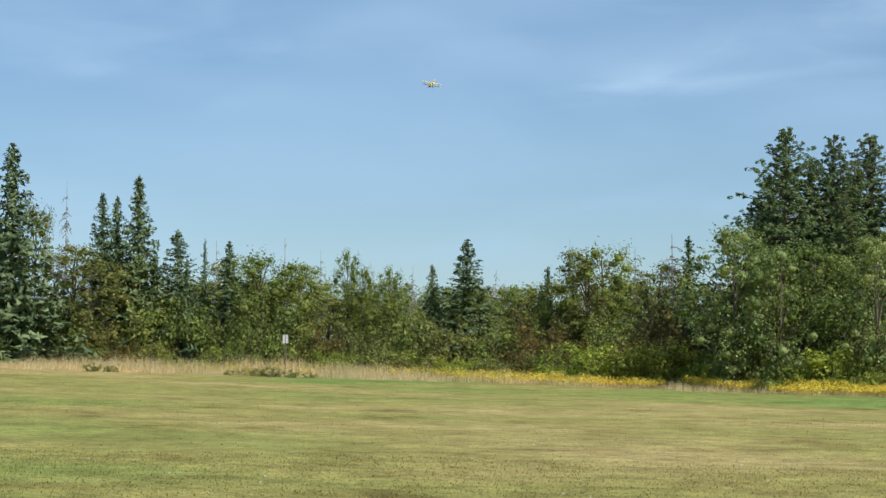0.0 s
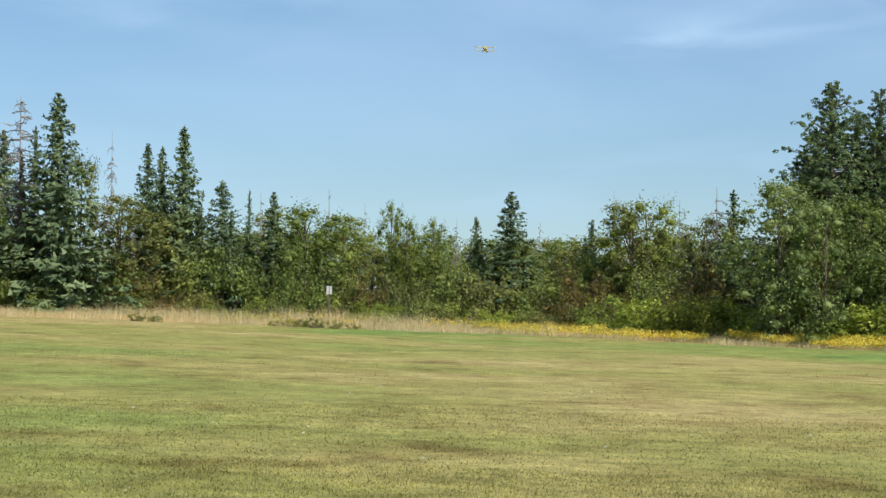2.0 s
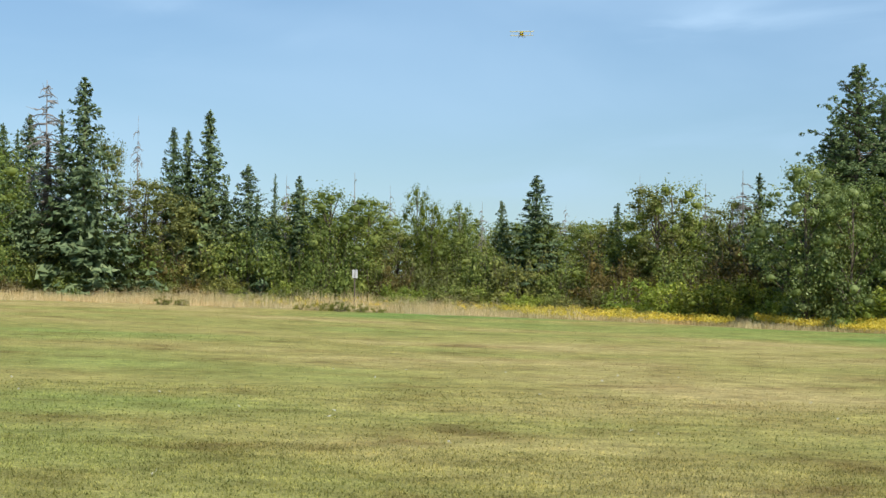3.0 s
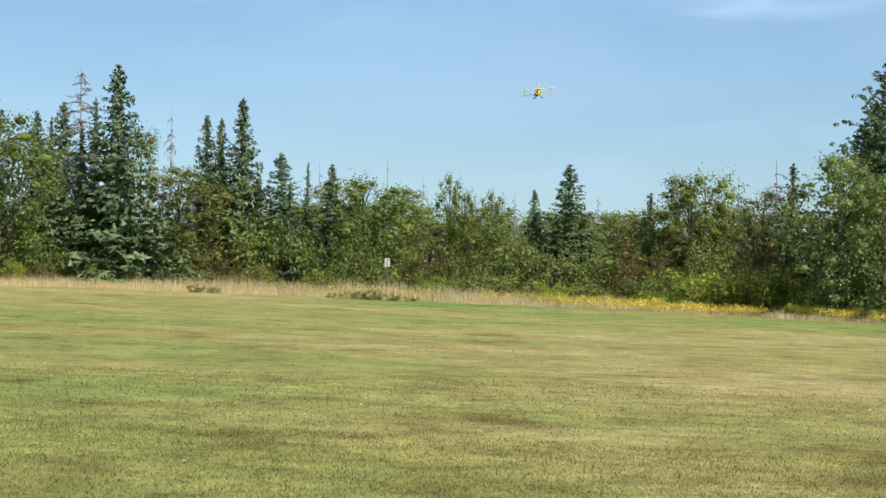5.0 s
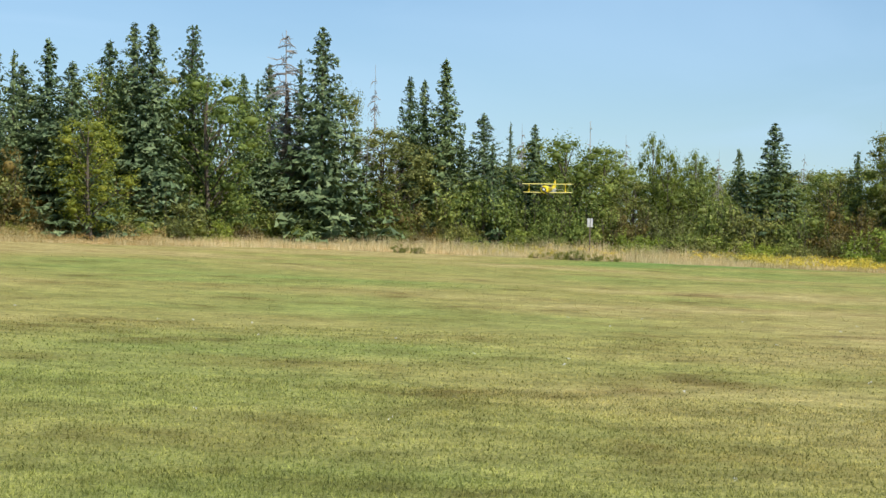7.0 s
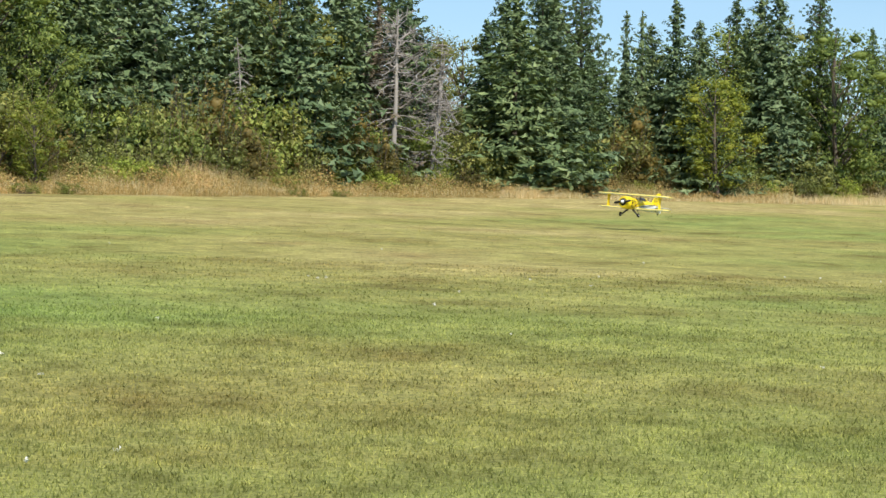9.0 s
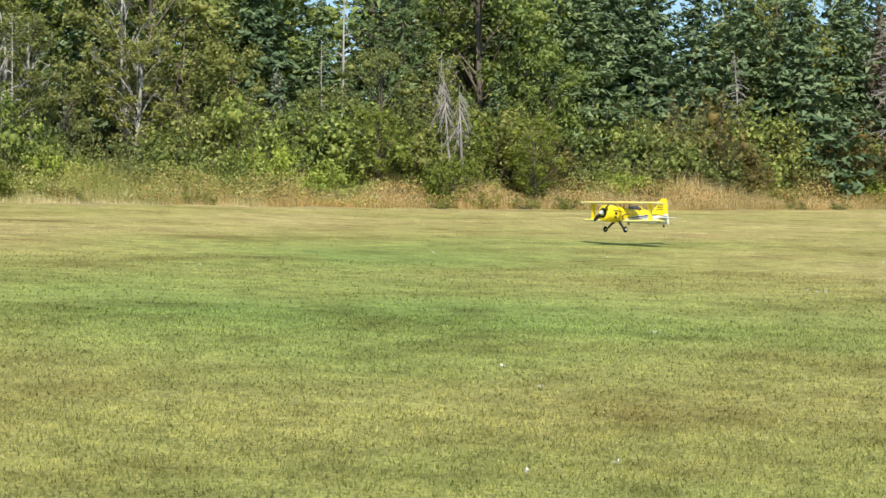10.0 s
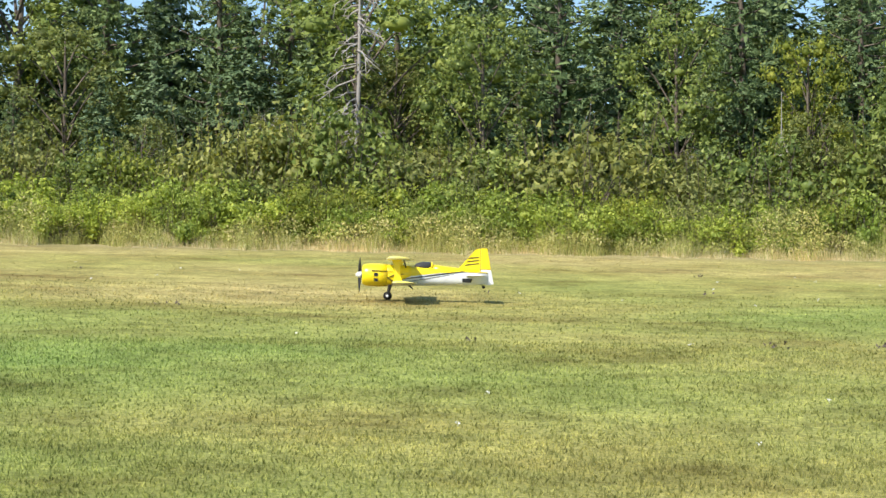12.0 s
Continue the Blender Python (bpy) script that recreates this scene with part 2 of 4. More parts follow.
# ---- geometry helpers ----
def mesh_of(name, verts, faces, mat, smooth=False):
    """A mesh from arrays; all faces have the same number of corners."""
    verts, faces = np.asarray(verts, np.float32), np.asarray(faces, np.int32)
    me = bpy.data.meshes.new(name)
    me.vertices.add(len(verts))
    me.vertices.foreach_set("co", verts.ravel())
    n = faces.shape[1]
    me.loops.add(faces.size)
    me.loops.foreach_set("vertex_index", faces.ravel())
    me.polygons.add(len(faces))
    me.polygons.foreach_set("loop_start", np.arange(0, faces.size, n, dtype=np.int32))
    if smooth:
        me.polygons.foreach_set("use_smooth", np.ones(len(faces), bool))
    me.materials.append(mat)
    me.update(calc_edges=True)
    return me


def part(name, data, parent, label=""):
    ob = new(name, data)
    ob.parent = parent
    return tagged(ob, label)


def bm_mesh(name, bm, mat, smooth=False):
    me = bpy.data.meshes.new(name)
    bmesh.ops.recalc_face_normals(bm, faces=bm.faces)
    if smooth:
        for f in bm.faces:
            f.smooth = True
    bm.to_mesh(me)
    bm.free()
    me.materials.append(mat)
    return me


def unit(v):
    return v / (np.linalg.norm(v, axis=-1, keepdims=True) + 1e-9)


def cards(centre, along, size, width, rng, up=0.0):
    """Leaf-shaped cards: pointed three-cornered blades, size long, lying along the given ways; up turns their faces to the sky."""
    n = len(centre)
    u = unit(along)
    v = unit(np.cross(u, rng.normal(size=(n, 3)) + [0, 0, up]))
    size, width = np.broadcast_to(size, n)[:, None], np.broadcast_to(width, n)[:, None]
    skew = rng.uniform(-0.3, 0.3, (n, 1))
    verts = np.stack([centre - u * size * 0.45 + v * width * 0.55, centre + u * size * 0.6 + v * width * skew, centre - u * size * (0.2 + skew * 0.5) - v * width * 0.6], 1).reshape(-1, 3)
    return verts, np.arange(3 * n).reshape(n, 3)


def tube(points, radii, sides=6):
    """A tapered tube along points, as arrays."""
    points = np.asarray(points, float)
    verts, faces = [], []
    for i, (p, r) in enumerate(zip(points, radii)):
        d = unit(points[min(i + 1, len(points) - 1)] - points[max(i - 1, 0)])
        a = unit(np.cross(d, (0.31, 0.95, 0.07)))
        b = np.cross(d, a)
        for k in range(sides):
            w = 2 * math.pi * k / sides
            verts.append(p + r * (math.cos(w) * a + math.sin(w) * b))
    for i in range(len(points) - 1):
        for k in range(sides):
            q, l = i * sides, (k + 1) % sides
            faces.append((q + k, q + l, q + sides + l, q + sides + k))
    return np.array(verts), np.array(faces)


def joined(pieces):
    verts, faces, base = [], [], 0
    for v, f in pieces:
        verts.append(v)
        faces.append(np.asarray(f) + base)
        base += len(v)
    return np.concatenate(verts), np.concatenate(faces)


# ---- plant meshes: each is one metre tall, to be scaled ----
def facing(centre, normal, size, width, rng, loose=0.5):
    """Leaf cards whose faces look along the given ways, loosely."""
    n = len(centre)
    w = unit(unit(normal) + rng.normal(size=(n, 3)) * loose)
    u = unit(np.cross(w, rng.normal(size=(n, 3))))
    v = np.cross(w, u)
    size, width = np.broadcast_to(size, n)[:, None], np.broadcast_to(width, n)[:, None]
    skew = rng.uniform(-0.35, 0.35, (n, 1))
    verts = np.stack([centre - u * size * 0.45 + v * width * 0.5, centre + u * size * 0.6 + v * width * skew, centre - u * size * (0.25 + skew * 0.4) - v * width * 0.55], 1)
    return verts.reshape(-1, 3), np.arange(3 * n).reshape(n, 3)


def core(centre, radius, rng, flat=0.75):
    """An uneven twenty-sided lump of dense foliage, the hidden inside of a clump."""
    g = (1 + 5 ** 0.5) / 2
    v = unit(np.array([(-1, g, 0), (1, g, 0), (-1, -g, 0), (1, -g, 0), (0, -1, g), (0, 1, g), (0, -1, -g), (0, 1, -g), (g, 0, -1), (g, 0, 1), (-g, 0, -1), (-g, 0, 1)], float))
    f = ((0, 11, 5), (0, 5, 1), (0, 1, 7), (0, 7, 10), (0, 10, 11), (1, 5, 9), (5, 11, 4), (11, 10, 2), (10, 7, 6), (7, 1, 8),
         (3, 9, 4), (3, 4, 2), (3, 2, 6), (3, 6, 8), (3, 8, 9), (4, 9, 5), (2, 4, 11), (6, 2, 10), (8, 6, 7), (9, 8, 1))
    return centre + v * radius * rng.uniform(0.7, 1.1, (12, 1)) * (1, 1, flat), np.array(f)


def spruce_mesh(seed, mat, width=0.2, boughs=330, ragged=0.24, per=20, bark=None, needle=0.98, taper=0.97):
    """A spruce: drooping sprays of needles at every height, rising towards the pointed top."""
    rng = np.random.default_rng(seed)
    limbs = [tube([(0, 0, -0.03), (0.004, 0, 0.3), (0, 0.004, 0.7), (0, 0, 0.985)], (0.013, 0.010, 0.005, 0.0012))]
    c, a, s = [], [], []
    tiers = rng.uniform(-0.012, 0.012, boughs)
    for i in range(boughs):
        h = min(0.985, 0.04 + 0.945 * ((i + 0.5) / boughs) ** 1.12 + tiers[i])
        reach = width * 1.1 * (1 - h) ** taper * (1.0 if h > 0.12 else 0.85) + 0.007
        ang = i * 2.39996 + rng.normal() * 0.5
        if rng.random() < 0.06:
            continue
        l = reach * np.clip(1 + ragged * rng.normal() * 0.75, 0.35, 1.6)
        out = np.array([math.cos(ang), math.sin(ang), 0.0])
        side = np.array([-out[1], out[0], 0.0])
        droop = np.interp(h, (0.0, 0.5, 0.8, 1.0), (0.50, 0.40, 0.22, -0.35)) + rng.normal() * 0.10
        n = max(6, int(per * (0.40 + 0.7 * l / width)))
        f = np.sqrt(np.linspace(0.04, 1, n))
        path = out * (l * f)[:, None] + np.array([0, 0, 1.0]) * (h + l * (-droop * f + 0.26 * f ** 3))[:, None]
        wide = l * 0.22 * (1.15 - 0.85 * f)
        c.append(path + side * (rng.normal(size=n) * wide)[:, None] + rng.normal(size=(n, 3)) * (0.002, 0.002, 0.004))
        a.append(out * 0.5 + rng.normal(size=(n, 3)) * (0.35, 0.35, 0.2) + [0, 0, 1.0])
        s.append((0.024 + 0.024 * rng.random(n)) * (0.45 + 0.6 * (1 - h)) * needle)
    # the dense inside round the trunk, and the leader
    m = 700
    h = 0.04 + 0.93 * rng.random(m) ** 1.2
    ang, rad = rng.random(m) * 6.283, width * 0.5 * (1 - h) * np.sqrt(rng.random(m))
    c.append(np.stack([np.cos(ang) * rad, np.sin(ang) * rad, h], 1))
    a.append(np.stack([np.cos(ang), np.sin(ang), np.full(m, 0.2)], 1))
    s.append(0.05 * (0.25 + 0.8 * (1 - h)))
    m = 24
    c.append(np.stack([rng.normal(size=m) * 0.0022, rng.normal(size=m) * 0.0022, rng.uniform(0.93, 1.0, m)], 1))
    a.append(rng.normal(size=(m, 3)) * (1, 1, 0.3))
    s.append(np.full(m, 0.010))
    s = np.concatenate(s)
    verts, faces = facing(np.concatenate(c), np.concatenate(a), s * 1.15, s * 0.62, rng, 0.33)
    tv, tf = joined(limbs)
    return mesh_of("trunk", tv, tf, bark or M_BARK, True), mesh_of("crown", verts, faces, mat)


def pine_mesh(seed, mat, spread=0.27, limbs_n=120, low=0.06):
    """A white pine: soft upturned plumes of needles on long uneven limbs."""
    rng = np.random.default_rng(seed)
    limbs = [tube([(0, 0, -0.03), (0.006, 0.003, 0.4), (-0.004, 0.004, 0.75), (0, 0, 0.98)], (0.016, 0.012, 0.007, 0.002))]
    c, a, s = [], [], []
    for i in range(limbs_n):
        h = low + (0.985 - low) * ((i + rng.random()) / limbs_n) ** 1.05
        ang = i * 2.39996 + rng.normal() * 0.6
        fine = 0.42 + 0.75 * (1 - h)
        l = (0.008 + spread * (1 - h) ** 0.75 * (0.75 if h < 0.15 else 1)) * rng.uniform(0.55, 1.15)
        out = np.array([math.cos(ang), math.sin(ang), 0.0])
        rise = rng.uniform(0.0, 0.35) + 0.5 * max(0, h - 0.6)
        foot, end = np.array([0, 0, h - 0.01]), out * l + np.array([0, 0, h + l * rise])
        if i % 2 == 0:
            limbs.append(tube([foot, (foot + end) / 2 - [0, 0, 0.008], end], (0.004, 0.003, 0.001), 3))
        for q in range(int(4 + 20 * l)):
            f = rng.uniform(0.25, 1.0) ** 0.7
            p = foot * (1 - f) + end * f + rng.normal(size=3) * (l * 0.17, l * 0.17, 0.009 * fine)
            m = 17
            way = unit(rng.normal(size=(m, 3)) * (1, 1, 0.7) + out * 0.5 + [0, 0, 0.55])
            c.append(p + way * 0.011 * fine)
            a.append(way + [0, 0, 0.35])
            s.append(rng.uniform(0.012, 0.021, m) * fine)
    m = 500
    h = low + (0.93 - low) * rng.random(m) ** 1.2
    ang, rad = rng.random(m) * 6.283, spread * 0.45 * (1 - h) * np.sqrt(rng.random(m))
    c.append(np.stack([np.cos(ang) * rad, np.sin(ang) * rad, h], 1))
    a.append(np.stack([np.cos(ang), np.sin(ang), np.full(m, 0.2)], 1))
    s.append(0.05 * (0.3 + 0.8 * (1 - h)))
    s = np.concatenate(s)
    verts, faces = facing(np.concatenate(c), np.concatenate(a), s * 1.3, s * 0.42, rng, 0.8)
    tv, tf = joined(limbs)
    return mesh_of("trunk", tv, tf, M_BARK, True), mesh_of("crown", verts, faces, mat)


def leaf_clump(end, r, m, flat, rng):
    """Leaves over the outside of one clump, thickest on its upper side."""
    d = unit(rng.normal(size=(m, 3)) + [0, 0, 0.25])
    rad = r * (0.45 + 0.45 * rng.random((m, 1)) + 0.22 * np.abs(rng.normal(size=(m, 1))))
    lump = 1 + 0.45 * np.sin(d[:, :1] * 4 + end[0] * 90) * np.sin(d[:, 1:2] * 4 + end[1] * 70 + d[:, 2:] * 3)
    stretch = np.array([1, 1, flat]) * rng.uniform(0.7, 1.35, 3)
    return end + d * rad * lump * stretch, d * 0.85 + rng.normal(size=(m, 3)) * 0.3 + [0, 0, 0.3]


def broadleaf_mesh(seed, mat, n_leaf=7200, spread=0.3, low=0.1, leaf=0.0145, bark=None, clumps=52, bare=False):
    """Trunk and limbs that fork into dense clumps of small leaves, with dark gaps between the clumps and loose sprays at the outline."""
    rng = np.random.default_rng(seed)
    lean = rng.normal(size=2) * 0.03
    limbs = [tube([(0, 0, -0.03), (lean[0], lean[1], 0.35), (lean[0] * 1.5, lean[1] * 0.6, 0.7), (lean[0], lean[1], 0.93)], (0.014, 0.011, 0.007, 0.002))]
    c, a, inside = [], [], []
    for k in range(clumps):
        h = low + (0.92 - low) * (k + rng.random()) / clumps
        prof = math.sin(math.pi * min(0.90, max(0.14, (h - low * 0.5) / (1.04 - low * 0.5)))) ** 0.75
        ang, l = k * 2.4 + rng.normal() * 0.5, spread * prof * (0.35 + 0.65 * rng.random())
        end = np.array([math.cos(ang) * l + lean[0], math.sin(ang) * l + lean[1], h])
        foot = np.array([lean[0], lean[1], max(0.06, h - 0.10 - 0.7 * l)])
        if bare or k % 2 == 0:
            limbs.append(tube([foot, foot * 0.45 + end * 0.55 + [0, 0, 0.02], end], (0.0028, 0.002, 0.0006) if bare else (0.005, 0.0035, 0.001), 4))
        r = spread * (0.14 + 0.21 * rng.random())
        m = int(n_leaf / clumps * (r / spread / 0.25) ** 2)
        p, q = leaf_clump(end, r, max(m, 20), 0.72, rng)
        c.append(p)
        a.append(q)
        if bare:
            for _ in range(3):
                limbs.append(tube([end * 0.8 + foot * 0.2, end + rng.normal(size=3) * spread * 0.2 + [0, 0, 0.03]], (0.0022, 0.0006), 3))
        else:
            inside.append(core(end, r * 0.42, rng))
            m = 9
            f = np.linspace(0.4, 1.0, m)[:, None]
            way = unit(np.array([math.cos(ang) * 0.8, math.sin(ang) * 0.8, 0.75]) + rng.normal(size=3) * 0.5) * r * 1.3
            c.append(end + way * f + rng.normal(size=(m, 3)) * leaf * 0.6)
            a.append(rng.normal(size=(m, 3)) * 0.6 + [0, 0, 0.6])
    c, a = np.concatenate(c), np.concatenate(a)
    s = leaf * (0.6 + 0.8 * rng.random(len(c)))
    verts, faces = joined([facing(c, a, s, s * 0.8, rng, 0.45)] + inside)
    tv, tf = joined(limbs)
    return mesh_of("trunk", tv, tf, bark or M_BARK, True), mesh_of("crown", verts, faces, mat)


def shrub_mesh(seed, mat, n_leaf=2900, leaf=0.041, spread=0.6, clumps=26):
    """A bush of many stems, each ending in a clump of leaves, with loose shoots on top."""
    rng = np.random.default_rng(seed)
    limbs, c, a, inside = [], [], [], []
    for k in range(clumps):
        ang, l = rng.random() * 6.283, spread * math.sqrt(rng.random())
        h = (0.18 + 0.72 * rng.random()) * (1.0 - 0.42 * (l / spread) ** 2)
        end = np.array([math.cos(ang) * l, math.sin(ang) * l, h])
        limbs.append(tube([(end[0] * 0.02, end[1] * 0.02, -0.05), end * (0.55, 0.55, 0.6), end], (0.014, 0.010, 0.003), 3))
        r = 0.12 + 0.12 * rng.random()
        p, q = leaf_clump(end, r, int(n_leaf / clumps * (r / 0.18) ** 2), 0.85, rng)
        c.append(p)
        a.append(q)
        inside.append(core(end, r * 0.40, rng, 0.85))
    for k in range(16):
        ang, l = rng.random() * 6.283, spread * math.sqrt(rng.random())
        foot = np.array([math.cos(ang) * l, math.sin(ang) * l, 0.35])
        m = 16
        f = rng.random((m, 1))
        top = foot + [rng.normal() * 0.06, rng.normal() * 0.06, 0.40 + 0.3 * rng.random()]
        c.append(foot * (1 - f) + top * f + rng.normal(size=(m, 3)) * 0.022)
        a.append(rng.normal(size=(m, 3)) * 0.7 + [0, 0, 0.7])
        limbs.append(tube([(foot[0] * 0.02, foot[1] * 0.02, 0.0), foot * (0.8, 0.8, 0.8), top], (0.008, 0.005, 0.002), 3))
    c, a = np.concatenate(c), np.concatenate(a)
    c[:, 2] = np.maximum(c[:, 2], 0.01)
    s = leaf * (0.6 + 0.8 * rng.random(len(c)))
    verts, faces = joined([facing(c, a, s, s * 0.8, rng, 0.45)] + inside)
    tv, tf = joined(limbs)
    return mesh_of("stem", tv, tf, M_BARK, True), mesh_of("foliage", verts, faces, mat)


def snag_mesh(seed, mat, branches=70, length=0.16, droop=0.3, lean=0.05, start=0.15):
    """A dead tree: bare trunk and twigs."""
    rng = np.random.default_rng(seed)
    top = np.array([lean, 0, 1.0])
    limbs = [tube([(0, 0, -0.03), top * 0.5 + [0.01, 0, 0], top], (0.011, 0.008, 0.002), 6)]
    twigs = []
    for k in range(branches):
        h = start + (0.97 - start) * rng.random()
        ang, l = rng.random() * 6.283, length * (1.1 - h) ** 0.6 * (0.5 + 0.8 * rng.random())
        p = top * h
        out = np.array([math.cos(ang), math.sin(ang), 0])
        end = p + out * l + [0, 0, -droop * l + 0.1 * l * rng.normal()]
        mid = (p + end) / 2 + [0, 0, 0.08 * l]
        twigs.append(tube([p, mid, end], (0.0042, 0.003, 0.001), 3))
        for _ in range(4):
            f = 0.35 + 0.6 * rng.random()
            q = mid + (end - mid) * (2 * f - 1) if f > 0.5 else p + (mid - p) * 2 * f
            twigs.append(tube([q, q + (out * 0.5 + rng.normal(size=3) * 0.5 + [0, 0, -droop * 0.6]) * l * 0.35], (0.0024, 0.0008), 3))
    a, b = joined(limbs)
    c, d = joined(twigs)
    return mesh_of("trunk", a, b, mat, True), mesh_of("twig", c, d, mat, True)


# ---- the field ----
def dryness(x, y):
    """How parched the lawn is: the strip along the wood is dry, the middle of the field green."""
    r, yaw = np.hypot(x, y), np.degrees(np.arctan2(-np.asarray(x, float), y))
    inside = np.interp(yaw, EDGE_YAW, EDGE_R) - r
    near = np.clip((r - 9) / 9, 0, 1) * np.clip((130 - np.abs(yaw)) / 30, 0, 1)
    left = np.clip((yaw - 2) / 10, 0, 1) * np.clip((19 + 6 * np.clip((44 - yaw) / 12, 0, 1) - inside) / 5, 0, 1)
    far = (1 - np.clip((yaw - 4) / 12, 0, 1)) * np.clip((inside - 22) / 12, 0, 1) * np.clip((r - 16) / 10, 0, 1) * np.clip(0.75 - yaw / 16, 0, 1)
    green = np.clip((8 - yaw) / 6, 0, 1) * np.clip((24 - inside) / 8, 0, 1) * np.clip(inside / 3 + 0.4, 0, 1)
    return np.clip(0.42 - 0.36 * np.clip((yaw - 36) / 12, 0, 1) + near * ((0.9 - 0.2 * np.clip((yaw - 40) / 15, 0, 1)) * left + 0.50 * far - 0.75 * green), 0, 1)


def build_ground():
    rng = np.random.default_rng(5)
    radii = np.concatenate([[0.0], np.geomspace(2.0, 60, 46), np.linspace(61.5, 125, 44), np.geomspace(132, 2600, 18)])
    n = 288
    ang = np.linspace(0, 2 * math.pi, n, endpoint=False)
    verts, wild = [], []
    for r in radii:
        x, y = -np.sin(ang) * r, np.cos(ang) * r
        z = ground_z(x, y)
        if 3 < r < 130:
            z = z + 0.035 * np.sin(x * 0.31 + 1.0) * np.sin(y * 0.23) * min(1, r / 20)
        verts.append(np.stack([x, y, z], 1))
        yaw = (np.degrees(ang) + 180) % 360 - 180
        e = np.interp(yaw, EDGE_YAW, EDGE_R)
        wild.append(np.clip((r - e + 0.3) / 0.8, 0, 1))
    verts = np.concatenate(verts)
    faces = []
    for i in range(len(radii) - 1):
        k = np.arange(n)
        faces.append(np.stack([i * n + k, (i + 1) * n + k, (i + 1) * n + (k + 1) % n, i * n + (k + 1) % n], 1)[:, ::-1])
    me = mesh_of("ground", verts, np.concatenate(faces), M_GROUND, True)
    at = me.attributes.new("dry", "FLOAT", "POINT")
    at.data.foreach_set("value", dryness(verts[:, 0], verts[:, 1]).astype(np.float32))
    at = me.attributes.new("wild", "FLOAT", "POINT")
    at.data.foreach_set("value", np.concatenate(wild).astype(np.float32))
    tagged(new("ground", me), "mown late-summer lawn with green and straw patches, rising to the wood", "lawn", kind="structure")


def ground_bumps(x, y):
    r = np.hypot(x, y)
    return ground_z(x, y) + 0.035 * np.sin(x * 0.31 + 1.0) * np.sin(y * 0.23) * np.minimum(1, r / 20) * ((r > 3) & (r < 130))


def blades(name, x, y, height, width, lean, rng, mat, label, category, short=False):
    """Many single grass blades, two-part strips that bend over."""
    n = len(x)
    z = ground_bumps(x, y) - 0.01
    foot = np.stack([x, y, z], 1)
    ang = rng.random(n) * 6.283
    side = np.stack([np.cos(ang), np.sin(ang), np.zeros(n)], 1) * (width * 0.5)[:, None]
    bend = np.stack([np.cos(ang * 7.3), np.sin(ang * 7.3), np.zeros(n)], 1) * (height * lean * rng.random(n))[:, None]
    up = np.zeros((n, 3))
    up[:, 2] = height
    verts = np.stack([foot - side, foot + side, foot + up * 0.55 + bend * 0.35 + side * 0.8, foot + up + bend], 1).reshape(-1, 3)
    k = np.arange(n)[:, None] * 4
    faces = np.concatenate([k + [0, 1, 2], k + [0, 2, 3]], 0)
    if short:
        verts = np.stack([foot - side, foot + side, foot + up + bend], 1).reshape(-1, 3)
        faces = np.arange(3 * n).reshape(n, 3)
    me = mesh_of(name, verts, faces, mat)
    if short:
        at = me.attributes.new("dry", "FLOAT", "POINT")
        at.data.foreach_set("value", np.repeat(dryness(x, y), 3).astype(np.float32))
    return tagged(new(name, me), label, category, kind="stuff")


def build_lawn_grass():
    rng = np.random.default_rng(11)
    xs, ys, hs, ws = [], [], [], []
    for r0, r1, n, h, w in ((8.3, 13, 150000, 0.033, 0.015), (13, 20, 150000, 0.033, 0.019), (20, 30, 75000, 0.032, 0.025), (30, 52, 50000, 0.023, 0.038), (52, 96, 24000, 0.024, 0.058)):
        yaw = rng.uniform(-13.5, 94.5, n)
        r = np.sqrt(rng.uniform(r0 * r0, r1 * r1, n))
        ok = r < np.interp(yaw, EDGE_YAW, EDGE_R)
        yaw, r = np.radians(yaw[ok]), r[ok]
        xs.append(-np.sin(yaw) * r)
        ys.append(np.cos(yaw) * r)
        hs.append(h * rng.uniform(0.45, 1.25, len(r)))
        ws.append(np.full(len(r), w))
    blades("lawn_grass", np.concatenate(xs), np.concatenate(ys), np.concatenate(hs), np.concatenate(ws), 1.05, rng, M_LAWN_BLADE,
           "short mown grass blades, green with dry straw tips", "grass", True)


def band(rng, n, yaws, depths):
    yaw = rng.uniform(*yaws, n)
    d = rng.uniform(0, 1, n) ** 1.0 * (depths[1] - depths[0]) + depths[0]
    wob = 0.5 * np.sin(yaw * 2.1) + 0.35 * np.sin(yaw * 5.3 + 1)
    r = np.interp(yaw, EDGE_YAW, EDGE_R) + d + wob
    return -np.sin(np.radians(yaw)) * r, np.cos(np.radians(yaw)) * r, yaw, r, d


def leafy(name, rng, n, yaws, depths, tall_to, size, mat, label, category):
    """A tangle of small leaves, in tufts of uneven height."""
    x, y, yaw, r, d = band(rng, n, yaws, depths)
    tuft = 0.62 + 0.3 * np.sin(x * 1.9 + 0.6) * np.sin(y * 1.4) + 0.25 * np.sin(x * 0.7 - y * 0.9)
    top = tall_to * np.clip(tuft, 0.2, 1.1) * np.minimum(0.35 + d / 1.6, 1.0)
    z = ground_bumps(x, y) + top * rng.random(n) ** 0.6
    v, f = cards(np.stack([x, y, z], 1), rng.normal(size=(n, 3)) + [0, 0, 0.3], size * rng.uniform(0.5, 1.2, n), size * 0.5, rng, 0.4)
    tagged(new(name, mesh_of(name, v, f, mat)), label, category, kind="stuff")


